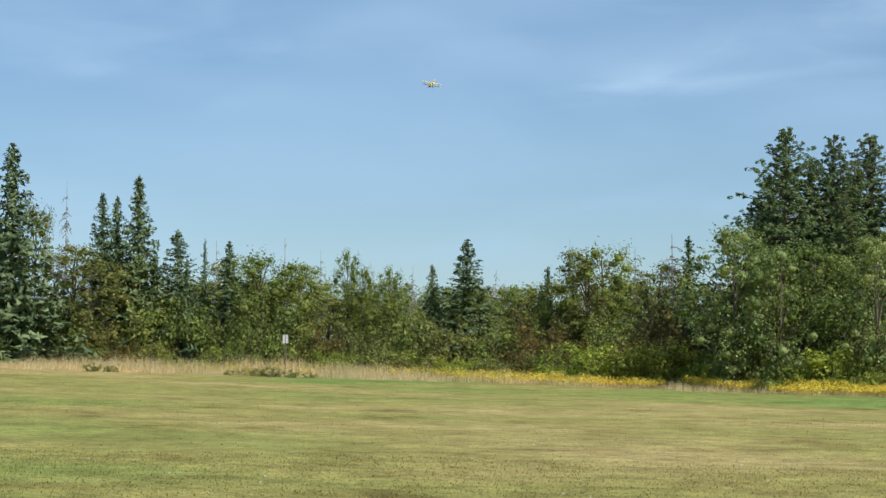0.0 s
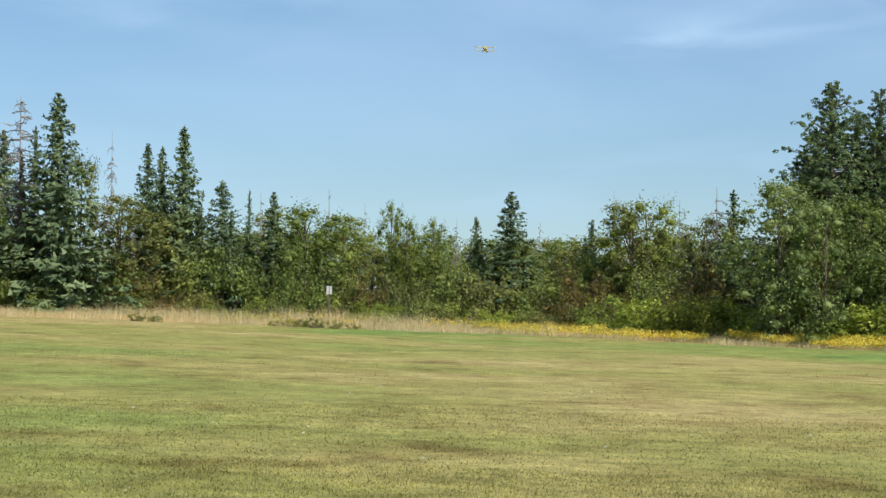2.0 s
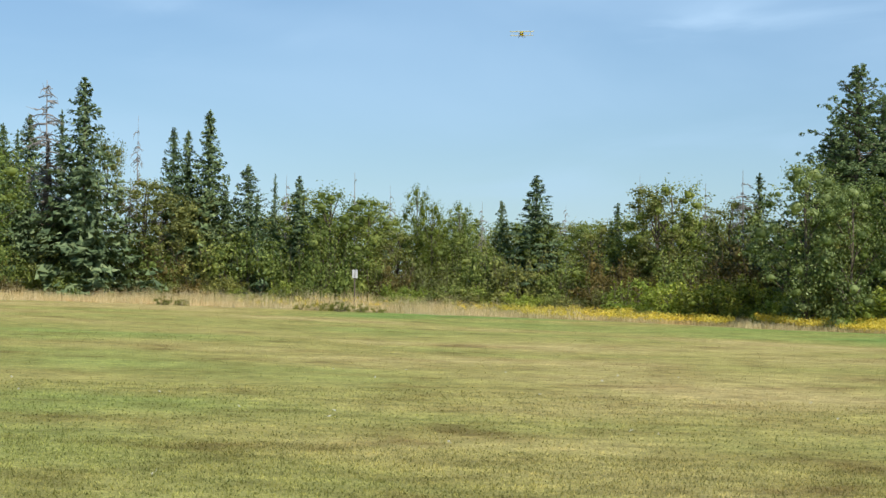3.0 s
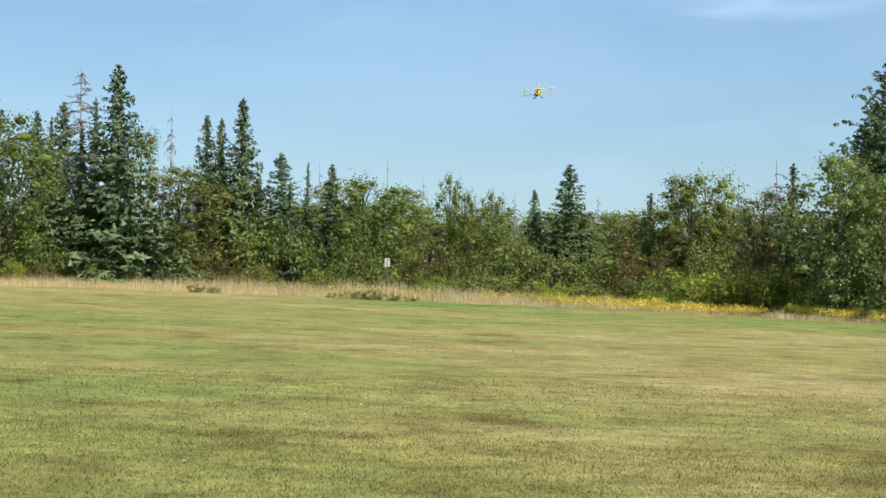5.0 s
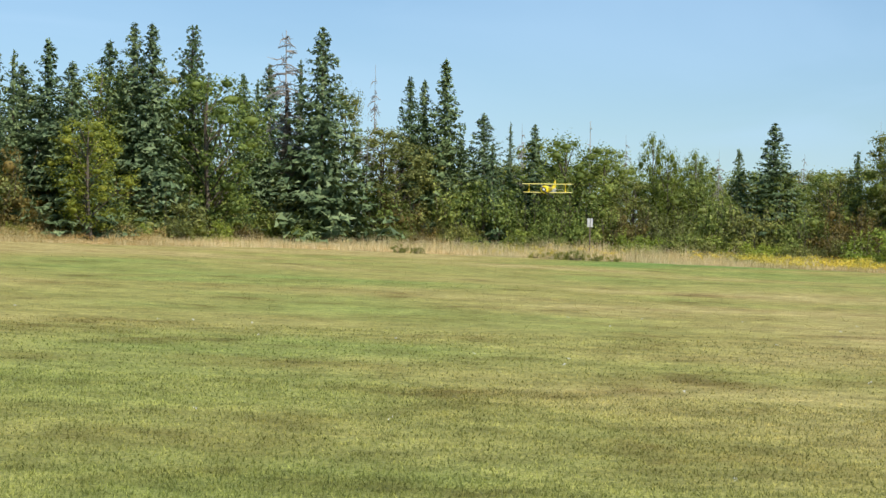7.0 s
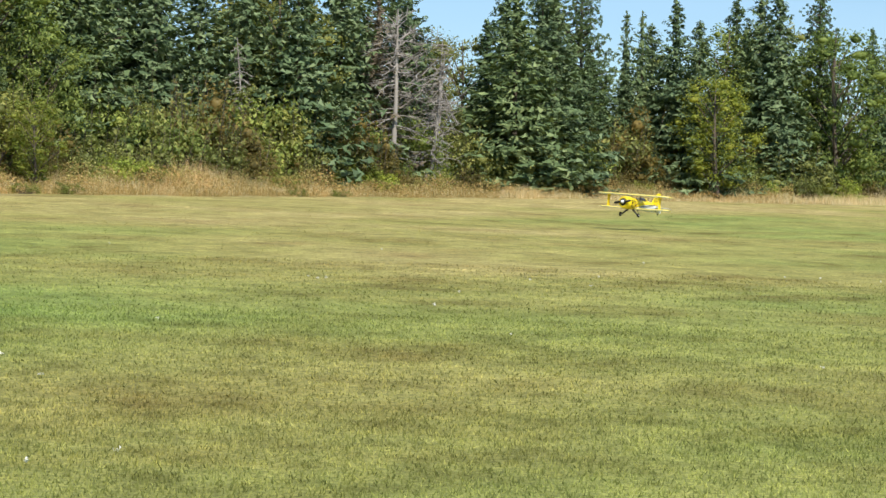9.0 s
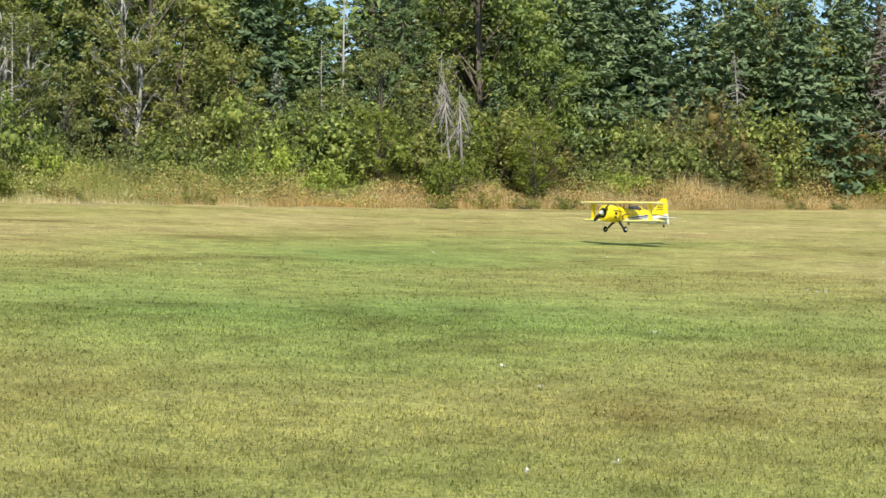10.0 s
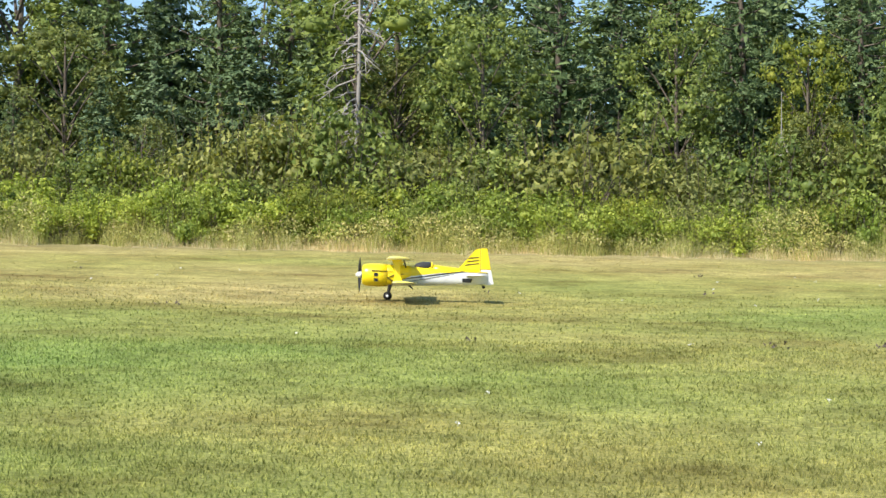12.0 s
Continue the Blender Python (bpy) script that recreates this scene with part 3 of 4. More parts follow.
def build_tall_grass():
    rng = np.random.default_rng(21)

    def clumps(x, y, big, small):
        return 0.8 + big * np.sin(x * 0.55 + 1.3 * np.sin(y * 0.4)) * np.sin(y * 0.6 + 2) + small * np.sin(x * 2.1 + y * 1.7) + 0.6 * small * np.sin(x * 4.3 - y * 3.1)
    x, y, yaw, r, d = band(rng, 105000, (-14, 24), (-0.2, 10.5))
    tall_to = (0.34 + 0.72 * np.clip(d / 6, 0, 1)) * clumps(x, y, 0.22, 0.14)
    blades("tall_dry_grass", x, y, tall_to * rng.uniform(0.5, 1.05, len(x)), np.full(len(x), 0.017), 0.45, rng, M_STRAW,
           "tall straw-coloured dry grass along the far end of the lawn", "grass", True)
    x, y, yaw, r, d = band(rng, 36000, (15, 47), (-0.2, 4.4))
    tall_to = (0.20 + 0.62 * np.clip(d / 4, 0, 1)) * clumps(x, y, 0.25, 0.18) * (1 + 0.35 * np.clip((yaw - 26) / 6, 0, 1))
    blades("tall_rusty_grass", x, y, tall_to * rng.uniform(0.4, 1.05, len(x)), np.full(len(x), 0.012), 0.5, rng, M_RUSTY,
           "tall rust and straw coloured weeds before the spruces", "weeds", True)
    x, y, yaw, r, d = band(rng, 42000, (15, 47), (0.6, 5.0))
    tall_to = (0.18 + 0.60 * np.clip(d / 4, 0, 1)) * clumps(x, y, 0.3, 0.15) * (1 + 0.4 * np.clip((yaw - 26) / 6, 0, 1))
    blades("dry_grass_stalks", x, y, tall_to * rng.uniform(0.4, 1.05, len(x)), np.full(len(x), 0.011), 0.5, rng, M_STRAW,
           "pale dry stalks among rusty weeds", "grass", True)
    leafy("green_weeds", rng, 80000, (41, 96), (0.3, 3.4), 0.98, 0.070, M_WEED, "tall green and yellowing leafy weeds at the edge of the wood", "weeds")
    leafy("turning_weeds", rng, 44000, (16, 50), (0.2, 5.5), 0.82, 0.080, M_RUSTY, "rusty leafy weeds among dry grass", "weeds")
    leafy("leafy_tangle", rng, 34000, (16, 60), (2.2, 6.0), 0.95, 0.075, M_WEED, "yellow-green leafy tangle below the trees", "weeds")
    leafy("meadow_herbs", rng, 26000, (-14, 18), (3.0, 11.0), 0.55, 0.09, M_WEED, "low olive herbs among the dry grass below the shrubs", "weeds")
    x, y, yaw, r, d = band(rng, 52000, (44, 96), (0.0, 3.2))
    blades("weed_stalks", x, y, (0.30 + 0.85 * np.minimum(d / 2, 1)) * clumps(x, y, 0.25, 0.2) * rng.uniform(0.4, 1.0, len(x)), np.full(len(x), 0.010), 0.5, rng, M_WEED,
           "thin green stalks among leafy weeds", "weeds", True)
    x, y, yaw, r, d = band(rng, 52000, (44, 96), (-0.4, 1.5))
    keep = (np.sin(yaw * 1.3) + np.sin(yaw * 0.53 + 1) + rng.normal(size=len(yaw)) * 0.8) > -0.1
    x, y, d = x[keep], y[keep], d[keep]
    blades("straw_fringe", x, y, rng.uniform(0.05, 0.24, len(x)) * (0.5 + np.clip(d + 0.3, 0, 1.3)), np.full(len(x), 0.009), 0.6, rng, M_STRAW,
           "thin fringe of dry straw grass along the lawn", "grass", True)
    x, y, yaw, r, d = band(rng, 15000, (-14, 7.5), (-0.1, 2.8))
    keep = (rng.random(len(x)) < np.clip((3.0 - yaw) / 15, 0.03, 0.8)) & (np.sin(x * 0.5) + np.sin(y * 1.3 + x * 0.3) + 0.5 * np.sin(x * 1.7) > -0.35)
    x, y, d = x[keep], y[keep], d[keep]
    n = len(x)
    tops = np.stack([x, y, ground_bumps(x, y) + (0.26 + 0.30 * np.clip(d / 3, 0, 1)) * rng.uniform(0.7, 1.2, n)], 1)
    c = np.repeat(tops, 4, 0) + rng.normal(size=(4 * n, 3)) * (0.06, 0.06, 0.04)
    v, f = cards(c, rng.normal(size=(4 * n, 3)) + [0, 0, 0.4], 0.085, 0.045, rng, 0.6)
    tagged(new("goldenrod", mesh_of("goldenrod", v, f, M_GOLD)), "yellow goldenrod in bloom among dry grass", "flowers", kind="stuff")


# ---- the wood ----
KINDS = {}


def kind_of(key, name, meshes, label, category):
    KINDS[key] = (name, meshes, label, category)


def plant(key, x, y, height, width=1.0, rng=random, which=None, turn=None, label=""):
    name, meshes, text, category = KINDS[key]
    pair = meshes[rng.randrange(len(meshes)) if which is None else which % len(meshes)]
    base = new(name)
    base.matrix_world = pose(x, y, floor_at(x, y) - 0.04, 0, 0, rng.uniform(0, 360) if turn is None else turn) @ Matrix.Diagonal((height * width, height * width, height, 1))
    for me in pair:
        child = part(me.name.split(".")[0], me, base)
        if child.name.startswith("twig"):
            child["kind"] = "stuff"
    base.empty_display_size = 0.2
    return tagged(base, label or text, category, group="trees of the wood" if "tree" in name else "shrubs at the edge of the wood")


def build_kinds():
    kind_of("spruce", "spruce_tree", [spruce_mesh(s, M_SPRUCE, w) for s, w in ((1, 0.23), (2, 0.26), (3, 0.29))], "dark green spruce with drooping boughs in the wood", "tree")
    kind_of("thin", "spruce_tree", [spruce_mesh(s, M_SPRUCE, w, 190, 0.5, 13) for s, w in ((4, 0.165), (5, 0.19))], "slender dark spruce with ragged boughs", "tree")
    kind_of("blue", "spruce_tree", [spruce_mesh(6, M_BLUE, 0.22)], "pale blue-grey young spruce at the edge of the wood", "tree")
    kind_of("fullpine", "pine_tree", [pine_mesh(s, M_PINE, w, 250, 0.03) for s, w in ((41, 0.27), (42, 0.30))], "tall full white pine with ragged layered boughs", "tree")
    kind_of("pine", "pine_tree", [pine_mesh(s, M_PINE) for s in (7, 8)], "tall white pine with layered plumes of needles", "tree")
    kind_of("broad", "broadleaf_tree", [broadleaf_mesh(s, M_LEAF, 6400, sp, lo) for s, sp, lo in ((9, 0.30, 0.12), (10, 0.26, 0.2), (11, 0.34, 0.1))], "leafy green broadleaf tree in the wood", "tree")
    kind_of("olive", "broadleaf_tree", [broadleaf_mesh(s, M_OLIVE, 6000, sp, lo) for s, sp, lo in ((12, 0.30, 0.1), (13, 0.24, 0.2))], "olive green broadleaf tree in the wood", "tree")
    kind_of("lime", "broadleaf_tree", [broadleaf_mesh(s, M_LIME, 5600, 0.3, 0.12) for s in (14,)], "yellow-green leafy tree catching the sun", "tree")
    kind_of("pale", "broadleaf_tree", [broadleaf_mesh(s, M_SUNLIT_PALE, 7000, 0.34, 0.05) for s in (61,)], "broadleaf tree with green leaves painted pale for sunlit highlights", "tree")
    kind_of("birch", "birch_tree", [broadleaf_mesh(s, M_OLIVE, 4200, 0.17, 0.35, 0.013, M_BIRCH, 30, True) for s in (15, 16)], "thin pale-stemmed birch with sparse leaves", "tree")
    kind_of("shrub", "shrub", [shrub_mesh(s, M_LEAF) for s in (17, 18)], "leafy green shrub at the edge of the wood", "shrub")
    kind_of("oliveshrub", "shrub", [shrub_mesh(s, M_OLIVE) for s in (19, 20)], "olive green shrub at the edge of the wood", "shrub")
    kind_of("limeshrub", "shrub", [shrub_mesh(s, M_LIME) for s in (21,)], "bright yellow-green shrub at the edge of the wood", "shrub")
    kind_of("weedshrub", "shrub", [shrub_mesh(s, M_WEEDLEAF, 2700, 0.054, 0.7, 24) for s in (29, 30)], "low light green leafy bush at the edge of the lawn", "shrub")
    kind_of("rustshrub", "shrub", [shrub_mesh(s, M_RUST, 3000, 0.036) for s in (22,)], "rust-brown shrub beginning to turn", "shrub")
    kind_of("bramble", "bramble_bush", [shrub_mesh(s, M_BRAMBLE, 2400, 0.055, 1.0, 26) for s in (51, 52)], "low dark green bramble bush at the edge of the lawn", "shrub")
    kind_of("snag", "dead_tree", [snag_mesh(s, M_GREYBARK, 70, 0.17, 0.35, ln) for s, ln in ((23, 0.03), (24, 0.16))], "grey dead tree with bare twigs", "tree")
    kind_of("weeping", "dead_tree", [snag_mesh(33, M_GREYBARK, 26, 0.17, 1.9, 0.09, 0.62)], "grey dead tree with drooping bare branches", "tree")
    kind_of("deadcrown", "dead_tree", [snag_mesh(34, M_GREYBARK, 85, 0.26, -0.85, 0.06, 0.12)], "grey dead tree with a wide crown of bare rising branches", "tree")
    kind_of("bare", "dead_tree", [snag_mesh(s, M_BIRCH, 12, 0.1, -0.2, ln, 0.5) for s, ln in ((25, 0.03), (26, 0.01))], "pale bare stem standing among leafy trees", "tree")
    kind_of("deadspruce", "dead_tree", [(*snag_mesh(27, M_GREYBARK, 120, 0.2, 0.2, 0.07, 0.1),), (spruce_mesh(28, M_BROWN, 0.16, 120, 0.45, 6, M_GREYBARK))], "dead spruce with brown needles and bare grey twigs", "tree")


def tall(key, yaw, r, top, width=1.0, which=None, label=""):
    """A tree that stands r metres off and reaches top degrees above the eye's level."""
    x, y = spot(yaw, r)
    plant(key, x, y, EYE + r * math.tan(radians(top)) - floor_at(x, y), width, random, which, label=label)


def build_wood():
    random.seed(31)
    # trees that stand out, from the far end of the lawn round to the near wood
    for row in (
        ("fullpine", -9.34, 96, 6.72, 1.35, 1), ("fullpine", -10.63, 97, 6.50, 1.1, 0), ("fullpine", -11.6, 99, 6.53, 1.3, 1), ("fullpine", -12.8, 98, 6.2, 1.3, 0), ("fullpine", -8.6, 98, 4.9, 1.3, 0),
        ("fullpine", -10.0, 99, 5.9, 1.4, 1), ("fullpine", -11.2, 98, 5.8, 1.4, 0), ("fullpine", -9.0, 100, 5.5, 1.4, 0), ("pale", -7.9, 91, 4.2, 0.95, 0), ("pale", -9.3, 90, 3.6, 0.9, 0), ("broad", -10.0, 92, 3.7, 0.95, 2), ("pale", -11.7, 90, 3.9, 0.9, 0), ("olive", -9.2, 91, 2.9, 1.0, 1), ("fullpine", -10.9, 94, 4.9, 1.3, 0), ("snag", -6.34, 101, 3.82, 0.8, 0),
        ("thin", -6.7, 102, 3.75, 1.5, 0), ("broad", -4.41, 103, 3.6, 1.05, 2), ("olive", -3.6, 104, 3.5, 1.1, 1), ("thin", -2.85, 105, 2.9, 1.5, 1),
        ("snag", -5.3, 105, 3.45, 0.6, 0), ("olive", -5.6, 102, 3.15, 1.1, 1), ("broad", -2.0, 108, 2.45, 1.2, 1), ("spruce", -0.62, 106, 3.65, 1.45, 1),
        ("spruce", 0.34, 108, 2.95, 0.9, 0), ("broad", 1.51, 108, 3.0, 0.6, 1), ("broad", 2.68, 109, 3.47, 0.5, 1), ("lime", 2.2, 107, 3.0, 0.6, 0),
        ("bare", 4.32, 108, 3.65, 0.8, 0), ("snag", -3.4, 104, 3.7, 0.4, 0), ("snag", 0.9, 110, 2.9, 0.5, 0), ("snag", 3.4, 110, 3.3, 0.4, 0), ("snag", 6.3, 110, 3.55, 0.45, 0), ("snag", -1.3, 110, 2.8, 0.5, 1), ("snag", 10.4, 108, 5.1, 0.35, 0), ("snag", 10.6, 107, 3.4, 0.7, 0), ("snag", 9.7, 107, 2.9, 0.5, 1), ("broad", 5.17, 107, 3.33, 1.2, 2), ("broad", 4.1, 108, 3.1, 1.1, 0), ("lime", 5.94, 112, 3.2, 1.3, 0),
        ("spruce", 7.34, 109, 3.84, 1.25, 2), ("thin", 6.6, 110, 3.6, 0.6, 1), ("spruce", 8.40, 108, 5.32, 0.95, 0), ("spruce", 8.99, 109, 4.74, 0.8, 0), ("spruce", 9.37, 108, 4.81, 0.85, 1),
        ("spruce", 11.8, 104, 6.11, 1.15, 1), ("olive", 11.1, 108, 4.6, 0.55, 0), ("deadspruce", 12.72, 107, 6.03, 0.8, 0), ("deadspruce", 12.75, 106, 4.5, 1.1, 1),
        ("thin", 12.4, 108, 5.2, 0.9, 0), ("thin", 13.57, 104, 4.63, 0.85, 0), ("spruce", 13.96, 104, 4.81, 0.7, 0), ("fullpine", 15.36, 101, 6.1, 0.85, 0),
        ("broad", 14.8, 99, 5.0, 1.2, 0), ("spruce", 16.46, 97, 6.11, 0.95, 0), ("spruce", 16.94, 98, 6.09, 0.95, 1), ("broad", 17.75, 99, 5.0, 1.0, 1),
        ("lime", 18.0, 90, 3.63, 1.2, 0), ("thin", 20.59, 93, 5.26, 1.0, 0), ("thin", 20.16, 94, 5.26, 0.9, 1), ("spruce", 19.23, 94, 5.6, 1.0, 0),
        ("fullpine", 21.8, 92, 6.3, 0.9, 1), ("spruce", 18.6, 92, 5.0, 1.2, 2), ("spruce", 23.6, 84, 5.7, 1.35, 2), ("spruce", 22.5, 86, 5.2, 1.3, 1), ("deadspruce", 25.96, 80, 4.41, 1.1, 0),
        ("deadspruce", 27.4, 80, 5.6, 1.5, 1), ("snag", 27.0, 79, 5.2, 1.6, 0), ("spruce", 26.6, 83, 6.5, 1.0, 0), ("spruce", 29.6, 76, 6.6, 1.2, 1), ("spruce", 31.0, 76, 7.0, 1.0, 0),
        ("snag", 30.9, 74, 4.4, 0.8, 1), ("bare", 29.66, 77, 4.0, 0.6, 1), ("spruce", 28.4, 80, 6.9, 1.2, 1), ("spruce", 32.3, 75, 6.7, 1.2, 0), ("spruce", 34.5, 73, 7.4, 1.1, 1), ("spruce", 36.8, 70, 7.6, 1.2, 2), ("broad", 38.0, 68, 7.5, 1.1, 0), ("spruce", 22.9, 90, 6.4, 1.25, 1), ("spruce", 24.4, 87, 5.0, 1.2, 0), ("olive", 30.0, 78, 6.2, 1.1, 0), ("spruce", 17.6, 100, 5.6, 1.0, 2), ("spruce", 19.9, 97, 4.9, 1.3, 2), ("spruce", 33.5, 73, 6.8, 1.2, 2), ("spruce", 35.5, 70, 7.2, 1.2, 1),
        ("weeping", 38.9, 60.6, 3.8, 1.2, 0), ("weeping", 38.6, 60.9, 3.4, 1.4, 0), ("limeshrub", 38.9, 59.6, 1.75, 0.8, 0), ("bare", 39.25, 61.2, 4.0, 0.45, 1), ("lime", 40.9, 60, 2.9, 1.2, 0), ("lime", 36.6, 62, 2.7, 1.2, 0), ("bare", 42.06, 64, 6.8, 0.65, 0), ("bare", 42.6, 63, 4.6, 0.6, 1), ("bare", 46.4, 62, 5.0, 0.6, 0),
        ("birch", 51.4, 55, 5.6, 1.3, 0), ("birch", 52.9, 55, 5.9, 1.3, 1), ("birch", 50.2, 56, 5.5, 1.2, 0), ("blue", 58.8, 51.4, 5.4, 1.0, 0), ("bare", 59.74, 56, 8.0, 0.7, 1),
        ("birch", 62.9, 53, 7.6, 1.1, 1), ("lime", 61.8, 48.4, 4.35, 0.7, 0), ("snag", 66.2, 52, 8.0, 1.3, 0), ("deadspruce", 65.4, 53, 8.3, 1.2, 0),
        ("pine", 69.3, 52, 8.8, 1.2, 0), ("pine", 72.5, 53, 9.5, 1.1, 1), ("snag", 83.2, 50, 9.5, 0.8, 0), ("bare", 71.5, 50, 4.8, 0.7, 0),
        ("olive", 40.9, 62, 4.6, 1.0, 0), ("lime", 84.0, 49, 4.0, 0.8, 0), ("broad", 83.0, 53, 9.0, 1.2, 0), ("pine", 77.5, 53, 9.0, 1.2, 0), ("blue", 43.8, 64, 4.0, 0.9, 0), ("weeping", 25.9, 82, 4.1, 1.3, 0), ("deadcrown", 26.9, 82, 5.0, 1.3, 0), ("deadcrown", 26.4, 82.6, 4.6, 1.2, 0), ("olive", 25.0, 88, 4.7, 1.0, 0), ("broad", 67.5, 50.5, 7.0, 0.9, 0), ("lime", 70.6, 51, 6.6, 0.8, 0), ("broad", 74.5, 50.5, 7.4, 0.9, 1), ("broad", 64.0, 52, 7.2, 0.8, 2), ("broad", 79.5, 50, 7.4, 0.85, 0), ("thin", 33.6, 76, 7.6, 1.6, 0), ("spruce", 28.0, 86, 7.6, 1.1, 2), ("spruce", 30.2, 84, 7.8, 1.1, 0), ("spruce", 27.0, 88, 7.2, 0.9, 1), ("spruce", 35.2, 76, 8.4, 1.1, 0), ("spruce", 37.4, 74, 8.6, 1.1, 1), ("spruce", 31.4, 82, 7.6, 0.9, 2), ("fullpine", 22.6, 92, 6.9, 1.1, 0), ("spruce", 23.9, 92, 6.6, 0.9, 0), ("broad", 46.0, 72, 9.4, 1.0, 0), ("spruce", 50.0, 70, 9.8, 1.1, 1), ("spruce", 60.5, 66, 10.0, 1.1, 2), ("broad", 66.0, 64, 10.4, 1.0, 2), ("pine", 57.5, 60, 9.4, 1.0, 0), ("birch", 47.6, 60, 7.0, 1.0, 0), ("bare", 50.9, 54.5, 5.2, 0.6, 0), ("bare", 52.3, 54.6, 5.6, 0.55, 1), ("bare", 55.6, 55, 5.2, 0.6, 0),
    ):
        tall(*row)
    # the body of the wood: rows of mixed trees behind the edge
    def rows(yaw0, yaw1, step, back, tops, keys, widths):
        yaw = yaw0
        while yaw < yaw1:
            r = edge_r(yaw) + back + random.uniform(-1.2, 1.2)
            top = random.uniform(*tops)
            if 53.0 < yaw < 56.8:      # a dip in the tree line
                top = min(top, 6.0)
            tall(random.choice(keys), yaw + random.uniform(-0.3, 0.3) * step, r, top, random.uniform(*widths))
            yaw += step
    rows(-14, 9, 0.78, 12.5, (1.4, 2.4), ("olive", "broad", "spruce", "olive", "olive", "broad"), (1.0, 1.4))
    rows(-14, 8, 0.8, 17, (2.1, 2.75), ("spruce", "olive", "broad", "olive", "thin", "broad"), (0.8, 1.2))
    rows(-14, 10, 1.1, 22, (2.3, 2.7), ("olive", "broad"), (1.3, 1.6))
    rows(6, 18, 0.9, 10, (2.4, 3.6), ("olive", "broad", "spruce", "thin", "broad"), (1.0, 1.4))
    rows(13, 36, 1.5, 16, (4.0, 5.4), ("spruce", "spruce", "broad", "thin", "olive"), (0.95, 1.3))
    rows(18, 37, 1.3, 9, (2.6, 4.2), ("spruce", "olive", "broad", "spruce"), (1.0, 1.3))
    rows(36, 95, 2.2, 11, (5.6, 8.4), ("spruce", "pine", "olive", "broad", "spruce", "birch"), (0.95, 1.2))
    rows(36, 95, 2.6, 17, (7.4, 9.6), ("spruce", "pine", "spruce", "broad"), (1.1, 1.4))
    rows(36, 95, 2.4, 22, (7.8, 10.0), ("spruce",), (1.3, 1.6))
    rows(66, 95, 2.6, 14, (8.2, 10.5), ("pine", "spruce", "broad", "pine"), (1.0, 1.3))
    rows(36, 95, 1.7, 7.0, (2.8, 5.2), ("olive", "olive", "spruce", "broad", "birch", "olive", "pine"), (0.9, 1.3))
    rows(97, 250, 9, 10, (6, 9), ("thin", "spruce"), (1.5, 2.0))


POST_YAW = 67.9


